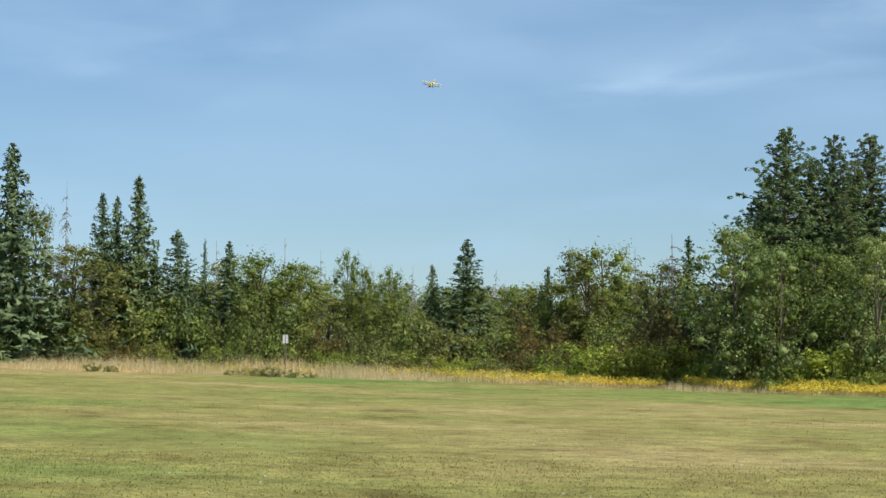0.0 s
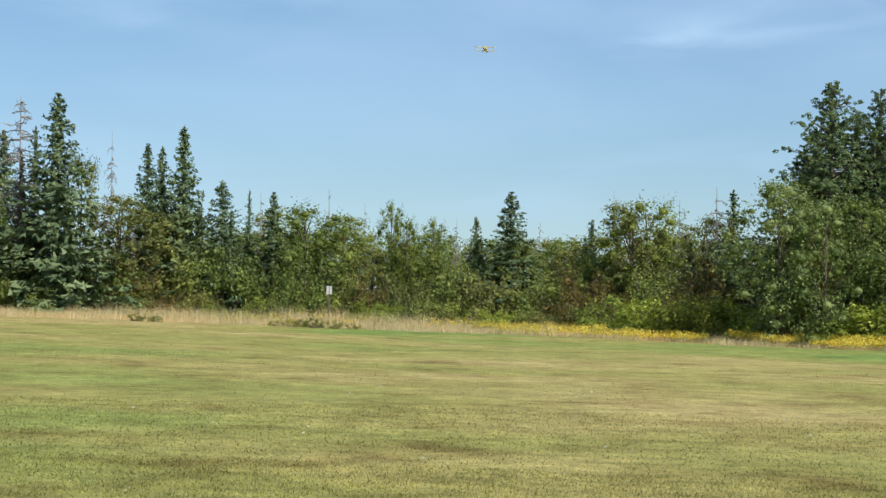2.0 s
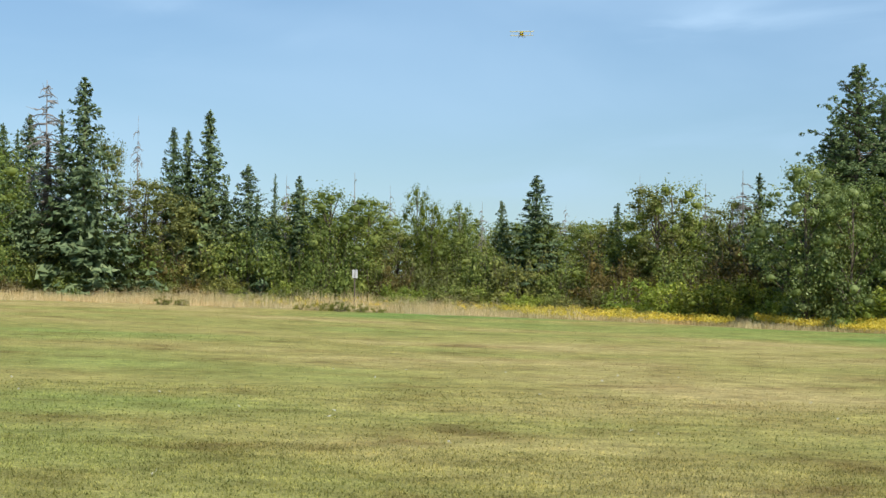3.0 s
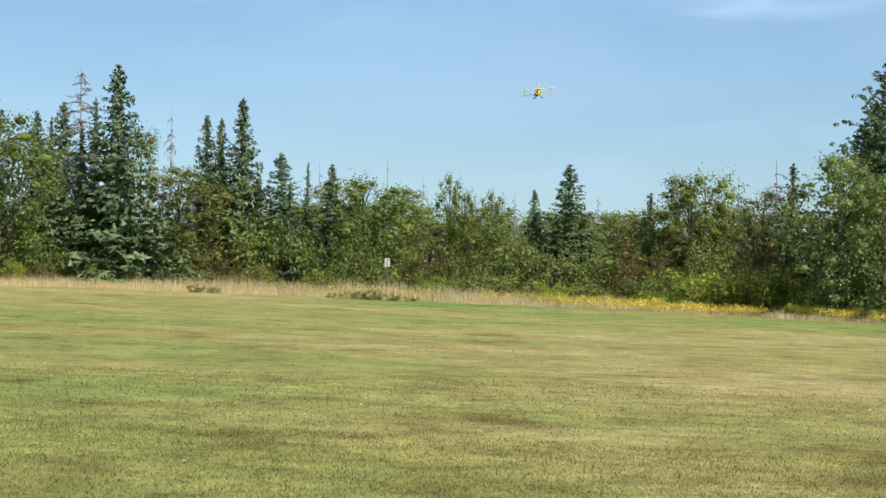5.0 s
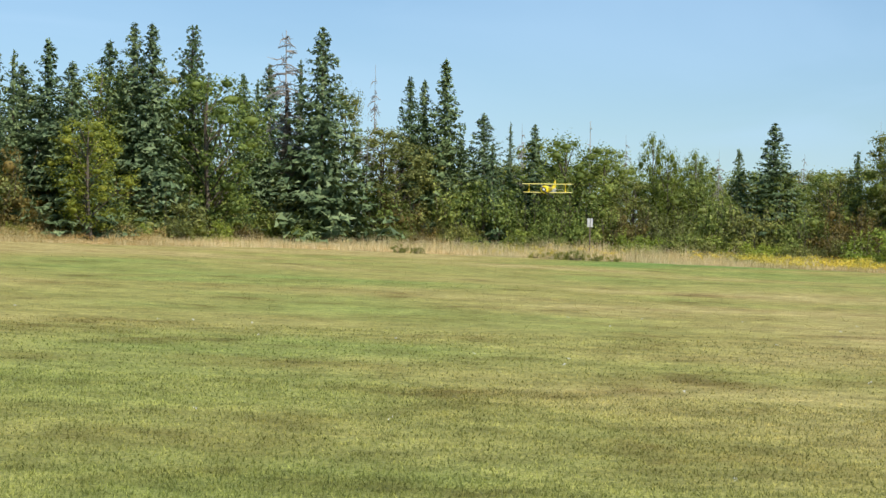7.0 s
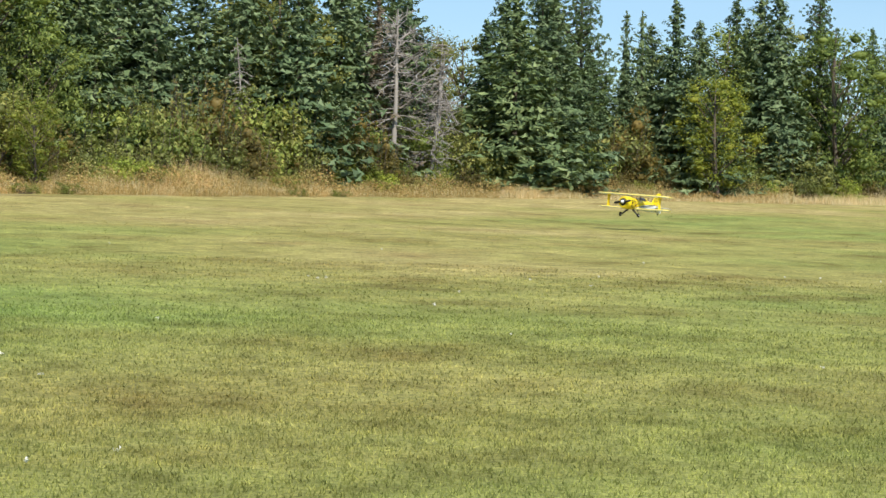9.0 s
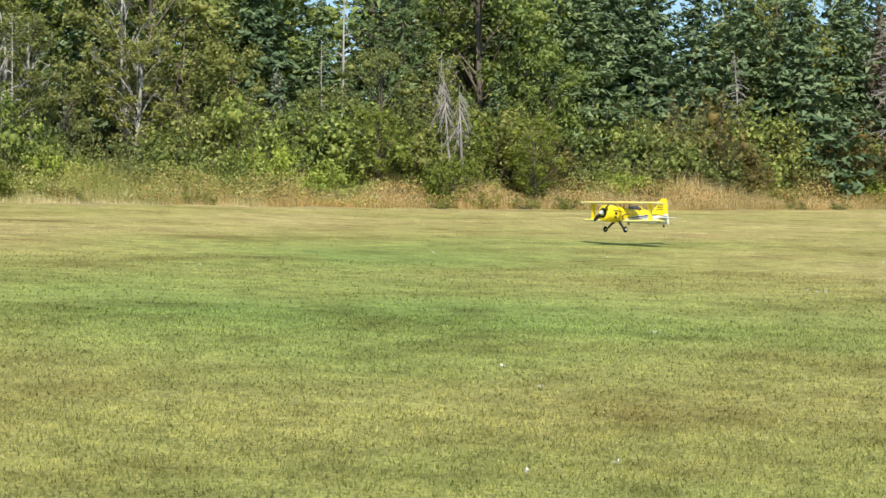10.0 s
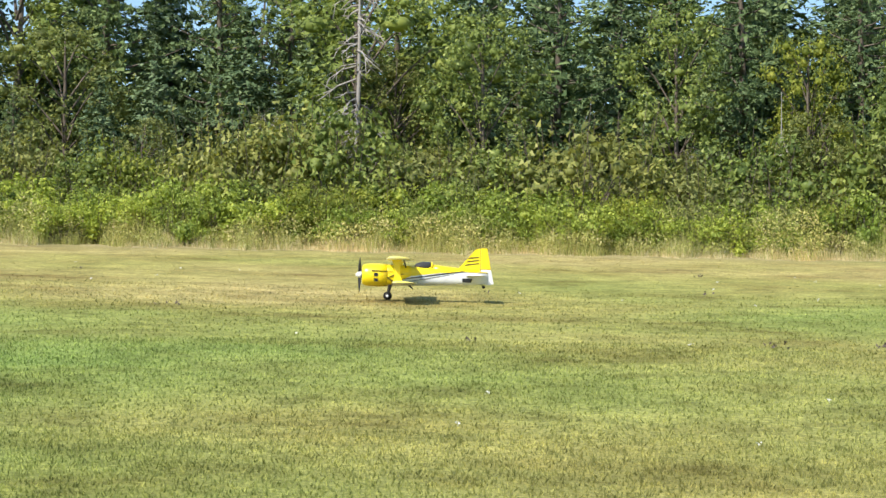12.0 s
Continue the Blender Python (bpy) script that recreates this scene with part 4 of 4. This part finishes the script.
def build_shrubs():
    random.seed(47)

    def belt(yaw0, yaw1, step, back, h, keys, w):
        yaw = yaw0
        while yaw < yaw1:
            y2 = yaw + random.uniform(-0.4, 0.4) * step
            x, y = spot(y2, edge_r(y2) + back + random.uniform(-0.8, 0.8))
            if (abs(y2 - 4.37) > 0.75 or back > 9) and (abs(y2 - POST_YAW) > 1.3 or back > 4):
                plant(random.choice(keys), x, y, random.uniform(*h), random.uniform(*w))
            yaw += step
    belt(-14, -3, 0.7, 4.8, (1.3, 2.4), ("oliveshrub", "weedshrub", "limeshrub", "limeshrub"), (1.0, 1.3))
    belt(-14, -5, 0.9, 3.2, (0.8, 1.5), ("weedshrub", "limeshrub"), (1.0, 1.3))
    belt(-14, 18, 0.95, 9.5, (2.4, 4.2), ("oliveshrub", "shrub", "oliveshrub", "shrub", "rustshrub"), (0.7, 1.0))
    belt(-6, 18, 0.74, 7.2, (0.9, 2.0), ("oliveshrub", "shrub", "rustshrub", "weedshrub", "oliveshrub"), (1.0, 1.4))
    belt(15, 41, 0.9, 8.0, (2.6, 4.2), ("oliveshrub", "shrub", "oliveshrub", "shrub", "rustshrub"), (0.7, 1.0))
    belt(16, 40, 0.85, 6.4, (1.6, 2.8), ("oliveshrub", "shrub", "oliveshrub", "rustshrub"), (0.9, 1.3))
    belt(14, 46, 0.55, 4.6, (0.8, 1.4), ("limeshrub", "rustshrub", "weedshrub", "weedshrub", "oliveshrub"), (0.9, 1.3))
    belt(38, 96, 1.3, 5.2, (1.7, 3.5), ("oliveshrub", "shrub", "oliveshrub", "oliveshrub", "limeshrub", "shrub"), (0.75, 1.05))
    belt(43, 96, 0.95, 3.2, (1.1, 1.9), ("weedshrub", "limeshrub", "oliveshrub", "weedshrub", "weedshrub", "shrub"), (0.75, 1.0))
    belt(72, 96, 0.95, 1.8, (0.9, 1.45), ("weedshrub", "weedshrub", "weedshrub", "shrub"), (0.8, 1.05))
    # low brambles that reach out into the lawn
    for yaw, back, h, w in ((3.7, -0.1, 0.34, 1.2), (4.2, -0.7, 0.46, 1.0), (4.75, -0.9, 0.60, 0.9), (5.3, -0.5, 0.50, 1.1), (5.8, 0.1, 0.36, 1.2), (9.1, -0.1, 0.40, 1.0), (9.6, 0.0, 0.46, 1.0),
                            (35.8, 0.2, 0.44, 1.0), (36.9, 0.1, 0.40, 1.3), (38.1, 0.1, 0.50, 1.0), (39.3, 0.1, 0.40, 1.2), (28.4, 0.3, 0.32, 1.2), (29.6, 0.3, 0.36, 1.1), (49.5, 0.6, 0.5, 1.0), (46.0, 0.5, 0.45, 1.1)):
        x, y = spot(yaw, edge_r(yaw) + back)
        plant("bramble", x, y, h, w)
    # bright rounded bushes that stand out of the belt
    for yaw, r, h, w in ((57.7, 48.6, 2.1, 0.8), (57.0, 48.9, 1.8, 0.8), (53.0, 50.4, 1.9, 0.9), (52.1, 50.8, 1.7, 0.9), (69.3, 49.6, 2.2, 0.9), (66.6, 49.8, 2.2, 1.0), (84.2, 45.6, 1.7, 0.9), (75.6, 46.2, 1.6, 0.9)):
        x, y = spot(yaw, r)
        plant("limeshrub", x, y, h, w)
    belt(47, 72, 1.5, 1.7, (0.5, 0.9), ("weedshrub", "weedshrub", "rustshrub"), (0.9, 1.3))


# ---- small fixed things ----
def box(bm, size, at, turn=(0, 0, 0)):
    m = pose(*at, *turn) @ Matrix.Diagonal((*size, 1))
    bmesh.ops.create_cube(bm, size=1.0, matrix=m)


def build_marker_sign():
    """A white board on a post in the dry grass at the far end."""
    x, y = spot(4.37, 102.0)
    base = new("marker_sign")
    base.matrix_world = pose(x, y, floor_at(x, y), 0, 0, 6)
    white, dark = paint_material("white_board", (0.55, 0.55, 0.53), 0.6), paint_material("dark_slot", (0.10, 0.10, 0.10), 0.7)
    top = EYE + 102.0 * math.tan(radians(0.96)) - floor_at(x, y)
    bm = bmesh.new()
    box(bm, (0.07, 0.05, top), (0, 0.06, top / 2 - 0.05))
    part("post", bm_mesh("post", bm, M_BARK), base)
    for dx in (-0.075, 0.075):
        bm = bmesh.new()
        box(bm, (0.12, 0.025, 0.42), (dx, 0.02, top - 0.21))
        bmesh.ops.bevel(bm, geom=bm.edges[:], offset=0.006, segments=1, affect="EDGES")
        part("board", bm_mesh("board", bm, white), base)
    bm = bmesh.new()
    box(bm, (0.03, 0.02, 0.42), (0, 0.03, top - 0.21))
    part("gap_strip", bm_mesh("gap_strip", bm, dark), base, "dark strip between the boards")
    tagged(base, "white two-board marker sign on a post in dry grass", "sign")


def build_post():
    """A white stake with a small box beside it, in the weeds."""
    x, y = spot(68.14, 47.2)
    base = new("white_post")
    base.matrix_world = pose(x, y, floor_at(x, y), 0, 0, 68)
    white = paint_material("weathered_white_paint", (0.74, 0.72, 0.66), 0.7)
    top = EYE + 47.2 * math.tan(radians(2.05)) - floor_at(x, y)
    bm = bmesh.new()
    box(bm, (0.045, 0.045, top + 0.1), (0, 0, top / 2 - 0.05))
    bmesh.ops.bevel(bm, geom=bm.edges[:], offset=0.006, segments=1, affect="EDGES")
    part("stake", bm_mesh("stake", bm, white), base)
    tagged(base, "thin white wooden stake standing among green weeds", "post")
    base = new("utility_box")
    x2, y2 = spot(67.95, 47.2)
    base.matrix_world = pose(x2, y2, floor_at(x2, y2), 0, 0, 68)
    low, high = EYE + 47.2 * math.tan(radians(1.28)) - floor_at(x2, y2), EYE + 47.2 * math.tan(radians(1.66)) - floor_at(x2, y2)
    bm = bmesh.new()
    box(bm, (0.06, 0.06, low + 0.1), (0, 0, low / 2 - 0.04))
    part("leg", bm_mesh("leg", bm, white), base)
    bm = bmesh.new()
    box(bm, (0.15, 0.12, (high - low) * 0.55), (0, 0, low + (high - low) * 0.72))
    bmesh.ops.bevel(bm, geom=bm.edges[:], offset=0.012, segments=2, affect="EDGES")
    part("upper_case", bm_mesh("upper_case", bm, white), base)
    bm = bmesh.new()
    box(bm, (0.14, 0.11, (high - low) * 0.45), (0, 0, low + (high - low) * 0.22))
    part("lower_case", bm_mesh("lower_case", bm, paint_material("blue_grey_plastic", (0.30, 0.36, 0.44), 0.5)), base, "blue-grey lower case")
    tagged(base, "small white and blue-grey box on a leg among weeds", "box")


def build_litter():
    """Dandelion heads and fallen leaves on the lawn."""
    rng = np.random.default_rng(77)
    for name, mat, n, size, label in (
        ("clover_heads", paint_material("petal_white", (0.75, 0.74, 0.66), 0.8), 80, 0.020, "small white flower heads scattered on the lawn"),
        ("cut_clumps", M_BARK, 14, 0.05, "dark clumps of cut grass lying on the lawn"),
    ):
        yaw, r = np.radians(rng.uniform(-12 if n == 80 else 52, 93, n)), np.sqrt(rng.uniform(9 ** 2 if n == 80 else 13 ** 2, 36 ** 2, n))
        x, y = -np.sin(yaw) * r, np.cos(yaw) * r
        c = np.repeat(np.stack([x, y, ground_bumps(x, y) + (0.035 if n == 80 else 0.018)], 1), 7, 0)
        spread = (0.010, 0.010, 0.006) if name == "clover_heads" else (0.10, 0.06, 0.012)
        v, f = cards(c + rng.normal(size=c.shape) * spread, rng.normal(size=c.shape), size, size * 0.6, rng)
        tagged(new(name, mesh_of(name, v, f, mat)), label, "litter", kind="stuff")


# ---- the model aeroplane: nose along +x, left wing along +y ----
def loft(sections, mat, name, cap=True):
    """Skin over closed rings of points."""
    bm = bmesh.new()
    rings = [[bm.verts.new(p) for p in s] for s in sections]
    n = len(rings[0])
    for a, b in zip(rings, rings[1:]):
        for k in range(n):
            bm.faces.new((a[k], a[(k + 1) % n], b[(k + 1) % n], b[k]))
    if cap:
        bm.faces.new(rings[0])
        bm.faces.new(rings[-1][::-1])
    return bm_mesh(name, bm, mat, True)


def oval(x, zc, half_w, half_h, n=20, power=2.4, lo=-1.0, hi=1.0):
    """A rounded-square ring across the fuselage at x."""
    pts = []
    for k in range(n):
        a = 2 * math.pi * k / n
        c, s = math.cos(a), math.sin(a)
        pts.append((x, half_w * math.copysign(abs(c) ** (2 / power), c), zc + half_h * min(hi, max(lo, math.copysign(abs(s) ** (2 / power), s)))))
    return pts


def aerofoil(chord, thick, n=9):
    """Points round a wing section, leading edge at 0, towards -x."""
    up = [(-chord * t, thick * 2.6 * (math.sqrt(t) - t) * (1 - 0.35 * t)) for t in [(i / n) ** 1.6 for i in range(n + 1)]]
    low = [(x, -0.6 * z) for x, z in up[1:-1]]
    return up + low[::-1]


def wing(name, half_span, lead, chord, z, thick, mat, parent, sweep=0.0, dihedral=0.0, tip=0.72, label="", under=None):
    sections = []
    for f in (-1.0, -0.97, -0.9, -0.5, 0.0, 0.5, 0.9, 0.97, 1.0):
        s = tip if abs(f) == 1 else (0.9 if abs(f) == 0.97 else 1.0)
        c = chord * s
        sections.append([(lead - sweep * abs(f) - (chord - c) * 0.5 + px, f * half_span, z + dihedral * abs(f) + pz * (0.4 if abs(f) == 1 else 1)) for px, pz in aerofoil(c, thick)])
    me = loft(sections, mat, name)
    if under:
        me.materials.append(under)
        for p in me.polygons:
            p.material_index = 1 if p.normal.z < -0.2 else 0
    return part(name, me, parent, label)


def rod(a, b, r0, r1, mat, name, sides=8):
    v, f = tube([a, (np.array(a) + np.array(b)) / 2, b], (r0, (r0 + r1) / 2, r1), sides)
    return mesh_of(name, v, f, mat, True)


def slab(name, outline, y0, thick, mat, parent, label="", bevel=0.006):
    """A flat upright plate in the x-z plane."""
    bm = bmesh.new()
    a = [bm.verts.new((x, y0 - thick / 2, z)) for x, z in outline]
    b = [bm.verts.new((x, y0 + thick / 2, z)) for x, z in outline]
    bm.faces.new(a)
    bm.faces.new(b[::-1])
    for k in range(len(a)):
        bm.faces.new((a[k], b[k], b[(k + 1) % len(a)], a[(k + 1) % len(a)]))
    if bevel:
        bmesh.ops.bevel(bm, geom=bm.edges[:], offset=bevel, segments=2, affect="EDGES")
    return part(name, bm_mesh(name, bm, mat), parent, label)


def build_plane():
    yellow = paint_material("yellow_film", (0.88, 0.66, 0.014), 0.32)
    white = paint_material("white_film", (0.80, 0.80, 0.78), 0.32)
    # wing yellow, its colour paled part-way to the white of sun glare
    cream = paint_material("pale_yellow_film", (0.88, 0.74, 0.17), 0.35)
    black = paint_material("black_trim", (0.015, 0.015, 0.017), 0.35)
    rubber = paint_material("rubber", (0.02, 0.02, 0.02), 0.85, 0.2)
    glass = paint_material("smoked_canopy", (0.05, 0.045, 0.04), 0.08, 0.6, 0.0)
    metal, nodes, links, b = material("bright_metal", 0.25, 1.0)
    b.inputs["Base Color"].default_value = (0.8, 0.79, 0.76, 1)
    base = new("model_biplane")
    # fuselage: upper skin, lower skin
    spine = ((0.70, 0.0, 0.125, 0.130), (0.45, 0.0, 0.13, 0.135), (0.30, 0.0, 0.126, 0.131), (0.19, 0.0, 0.122, 0.127), (0.10, 0.0, 0.12, 0.125), (-0.2, -0.003, 0.095, 0.112), (-0.5, -0.008, 0.06, 0.095), (-0.80, -0.012, 0.022, 0.076))
    part("lower_fuselage", loft([oval(x, z, w, h, 24, 2.6) for x, z, w, h in spine], white, "lower_fuselage"), base, "white lower fuselage")
    part("upper_fuselage", loft([oval(x, z, w + 0.002, h + 0.002, 24, 2.6, float(np.interp(-x, (-0.7, -0.45, -0.3, -0.19, 0.2, 0.43, 0.8), (-1.0, -0.95, -0.4, -0.05, 0.42, 0.72, 0.85))), 1) for x, z, w, h in spine], yellow, "upper_fuselage"), base, "yellow upper fuselage")
    part("turtle_deck", loft([oval(x, z, w, h, 16, 2.1) for x, z, w, h in ((-0.04, 0.085, 0.085, 0.075), (-0.2, 0.075, 0.075, 0.065), (-0.45, 0.06, 0.045, 0.05), (-0.62, 0.05, 0.02, 0.035))], yellow, "turtle_deck"), base)
    cowl = part("cowl", loft([oval(x, 0, r, r, 28, 2.05) for x, r in ((0.815, 0.085), (0.82, 0.118), (0.80, 0.134), (0.74, 0.146), (0.60, 0.150), (0.50, 0.143))], yellow, "cowl"), base, "round yellow engine cowl")
    part("intake", loft([oval(x, 0, r, r, 24, 2.0) for x, r in ((0.8225, 0.088), (0.8235, 0.05))], black, "intake"), cowl, "dark cowl opening")
    for s in (-1, 1):
        for dz in (0.005, -0.062):
            bm = bmesh.new()
            box(bm, (0.055, 0.012, 0.042), (0.64, s * 0.148 * (0.995 if dz > 0 else 0.92), dz))
            part("vent", bm_mesh("vent", bm, black), cowl, "dark cooling vent")
        v, f = tube([(0.70, s * 0.150, 0.055), (0.52, s * 0.150, 0.05), (0.42, s * 0.142, 0.05)], (0.006, 0.005, 0.002), 6)
        part("pinstripe", mesh_of("pinstripe", v, f, black, True), base, "thin black pinstripe")
        for z0, z1, x0, x1, r in ((-0.050, 0.072, 0.32, -0.50, 0.009), (-0.075, 0.030, 0.22, -0.36, 0.004)):
            pts = []
            for k in range(10):
                x = x0 + (x1 - x0) * k / 9
                w = float(np.interp(-x, [-q[0] for q in spine], [q[2] for q in spine]))
                pts.append((x, s * (w + 0.0035), z0 + (z1 - z0) * k / 9))
            v, f = tube(pts, [r * (0.3 + 0.7 * math.sin(math.pi * (0.12 + 0.8 * k / 9))) for k in range(10)], 5)
            v[:, 1] = s * (np.abs(v[:, 1]) * 0.25 + 0.75 * np.abs(np.repeat(np.array([p[1] for p in pts]), 5)))
            part("side_stripe", mesh_of("side_stripe", v, f, black, True), base, "black speed stripe")
        pts = [(0.40, s * 0.134, -0.095), (0.49, s * 0.137, -0.035), (0.40, s * 0.1355, 0.008), (0.28, s * 0.128, 0.018)]
        v, f = tube(pts, (0.006, 0.011, 0.008, 0.004), 5)
        part("arrow_stripe", mesh_of("arrow_stripe", v, f, black, True), base, "black arrow-head stripe")
    part("canopy", loft([oval(x, z, w, h, 18, 2.2) for x, z, w, h in ((0.17, 0.10, 0.05, 0.012), (0.13, 0.115, 0.075, 0.045), (0.05, 0.125, 0.085, 0.062), (-0.07, 0.125, 0.08, 0.055))], glass, "canopy"), base, "smoked clear canopy")
    part("windscreen_frame", loft([oval(x, 0.125, w, h, 18, 2.2) for x, w, h in ((-0.065, 0.084, 0.06), (-0.085, 0.084, 0.06))], yellow, "windscreen_frame"), base)
    # wings
    upper = wing("upper_wing", 0.97, 0.52, 0.32, 0.205, 0.040, cream, base, 0.05, 0.0, label="upper wing in yellow paled for sun glare, white below", under=white)
    lower = wing("lower_wing", 0.93, 0.42, 0.31, -0.118, 0.038, cream, base, 0.0, 0.02, label="lower wing in yellow paled for sun glare, white below", under=white)
    for s in (-1, 1):
        slab("interplane_strut", ((0.44, 0.21), (0.30, 0.21), (0.33, 0.05), (0.29, -0.10), (0.41, -0.10), (0.385, 0.05)), s * 0.70, 0.016, yellow, base, "broad yellow interplane strut", 0.003)
        for x in (0.40, 0.26):
            part("cabane_strut", rod((x, s * 0.09, 0.10), (x + 0.03, s * 0.13, 0.205), 0.009, 0.009, black, "cabane_strut"), base, "black cabane strut")
        for z0, w, x0 in ((0.1995, "upper_wing", 0.22), (-0.103, "lower_wing", 0.13)):
            bm = bmesh.new()
            box(bm, (0.006, 0.5, 0.012), (x0 + 0.01, s * 0.55, z0 + 0.012))
            part("aileron_gap", bm_mesh("aileron_gap", bm, black), upper if w == "upper_wing" else lower, "dark aileron gap")
    # tail
    slab("fin", ((-0.40, 0.085), (-0.63, 0.352), (-0.70, 0.374), (-0.70, 0.04), (-0.55, 0.05)), 0, 0.022, yellow, base, "yellow fin")
    rudder = slab("rudder", ((-0.704, 0.374), (-0.785, 0.372), (-0.836, 0.098), (-0.704, 0.098)), 0, 0.020, yellow, base, "yellow upper rudder")
    slab("rudder_foot", ((-0.704, 0.094), (-0.838, 0.094), (-0.875, -0.092), (-0.76, -0.10), (-0.704, -0.03)), 0, 0.020, white, base, "white lower rudder")
    for k in range(3):
        slab("fin_stripe", ((-0.555 + 0.02 * k, 0.25 - 0.045 * k), (-0.68, 0.262 - 0.04 * k), (-0.68, 0.250 - 0.04 * k), (-0.53 + 0.02 * k, 0.232 - 0.045 * k)), 0, 0.028, black, base, "black fin stripe", 0)
    # black slabs paint in the tailplane's shadow on the rear fuselage
    for s in (-1, 1):
        slab("tail_opening", ((-0.46, -0.02), (-0.60, -0.025), (-0.58, -0.075), (-0.47, -0.07)), s * 0.056, 0.014, black, base, "black patch painted as the shade below the tailplane", 0.002)
    wing("tailplane", 0.36, -0.50, 0.26, 0.015, 0.012, white, base, 0.06, 0.0, 0.6, "white tailplane")
    # undercarriage
    for s in (-1, 1):
        part("gear_leg", rod((0.46, s * 0.06, -0.125), (0.49, s * 0.215, -0.265), 0.026, 0.015, black, "gear_leg"), base, "black spring gear leg")
        wheel = new("wheel")
        wheel.parent = base
        wheel.location = (0.49, s * 0.245, -0.265)
        bm = bmesh.new()
        bmesh.ops.create_cone(bm, cap_ends=True, segments=24, radius1=0.052, radius2=0.052, depth=0.034, matrix=pose(0, 0, 0, 90))
        bmesh.ops.bevel(bm, geom=[e for e in bm.edges if len(e.link_faces) == 2 and e.calc_face_angle() > 1], offset=0.012, segments=3, affect="EDGES")
        part("tyre", bm_mesh("tyre", bm, rubber, True), wheel, "black rubber tyre")
        bm = bmesh.new()
        bmesh.ops.create_cone(bm, cap_ends=True, segments=18, radius1=0.016, radius2=0.016, depth=0.040, matrix=pose(0, 0, 0, 90))
        part("hub", bm_mesh("hub", bm, white), wheel, "white wheel hub")
        tagged(wheel, "main wheel with white hub")
    part("tail_strut", rod((-0.66, 0, -0.05), (-0.74, 0, -0.115), 0.006, 0.005, black, "tail_strut"), base)
    bm = bmesh.new()
    bmesh.ops.create_cone(bm, cap_ends=True, segments=16, radius1=0.022, radius2=0.022, depth=0.016, matrix=pose(-0.745, 0, -0.125, 90))
    part("tail_wheel", bm_mesh("tail_wheel", bm, rubber), base, "small black tail wheel")
    part("exhaust", rod((0.22, 0.03, -0.12), (0.17, 0.03, -0.165), 0.012, 0.010, black, "exhaust"), base, "short exhaust stub")
    # propeller
    prop = new("propeller")
    prop.parent = base
    prop.location = (0.855, 0, 0)
    part("spinner", loft([oval(x, 0, r, r, 18, 2.0) for x, r in ((-0.03, 0.042), (0.0, 0.04), (0.03, 0.03), (0.05, 0.015), (0.055, 0.004))], white, "spinner"), prop, "cream white spinner")
    for s in (1, -1):
        sections = []
        for k in range(7):
            f = k / 6
            c, tw = 0.020 * (0.6 + 1.1 * math.sin(math.pi * min(1, 0.15 + 0.75 * f))), radians(50 - 38 * f)
            z = s * (0.02 + 0.205 * f)
            sections.append([(c * math.sin(tw) * u + 0.004 * w, c * math.cos(tw) * u * s, z) for u, w in ((-1, 0), (0, 1), (1, 0), (0, -1))])
        part("blade", loft(sections, black, "blade"), prop, "black propeller blade")
    tagged(prop, "two-bladed black propeller")
    tagged(base, "yellow and white model biplane with black stripes, landing", "model plane")
    return base, prop


# seconds, place, bank, nose-up, heading (degrees to the left of +y)
FLIGHT = [
    (0.0, -1.27, 196.00, 28.73, -13, -14, 165),
    (0.5, -1.30, 196.00, 27.33, -4, 0, 168),
    (1.0, -0.91, 194.00, 27.00, 4, 2, 172),
    (1.5, -0.66, 190.00, 26.18, 0, 2, 174),
    (2.0, -0.45, 183.00, 25.69, -3, 2, 175),
    (2.5, 0.12, 173.00, 24.65, 2, 1, 175),
    (3.0, 0.46, 165.00, 23.23, 1, 0, 176),
    (5.0, -0.55, 112.00, 12.58, 6, -12, 174),
    (5.5, -1.42, 105.99, 9.83, 8, -10, 173),
    (6.0, -2.96, 96.95, 7.45, 7, -4, 172),
    (6.5, -5.03, 85.85, 5.58, 2, -6, 170),
    (6.7, -6.01, 82.28, 4.88, 1, -4, 170),
    (8.3, -13.61, 57.20, 1.77, -2, 5, 168),
    (8.5, -14.69, 54.04, 1.70, -2, 5, 168),
    (9.0, -16.84, 46.02, 1.51, -3, 6, 168.5),
    (9.5, -18.59, 37.66, 1.20, 0, 3, 169.5),
    (10.0, -20.64, 30.71, 1.47, 0, 4, 170),
    (10.5, -22.70, 23.95, 1.29, 0, 2, 170.5),
    (11.0, -24.14, 16.95, 1.56, 0, 8, 171),
    (11.5, -25.47, 10.36, 1.75, 0, 3, 171),
    (11.7, -25.94, 7.84, 1.69, 0, 3, 171),
    (11.9, -26.32, 5.33, 1.49, 1, 2, 171),
    (12.0, -26.48, 4.12, 1.46, 1, 1, 171),
]


def motions():
    walk(PLANE, [(t, pose(x, y, z, 0, 0, heading + 90) @ pose(0, 0, 0, 0, -nose, 0) @ pose(0, 0, 0, bank, 0, 0)) for t, x, y, z, bank, nose, heading in FLIGHT])
    steps = 12 * 15
    walk(PROP, [(k / 15, pose(0.855, 0, 0, 10 + 74.0 * k, 0, 0)) for k in range(steps + 1)])


build_ground()
build_tall_grass()
build_kinds()
build_wood()
build_shrubs()
build_marker_sign()
build_post()
PLANE, PROP = build_plane()
build_lawn_grass()
build_litter()
motions()
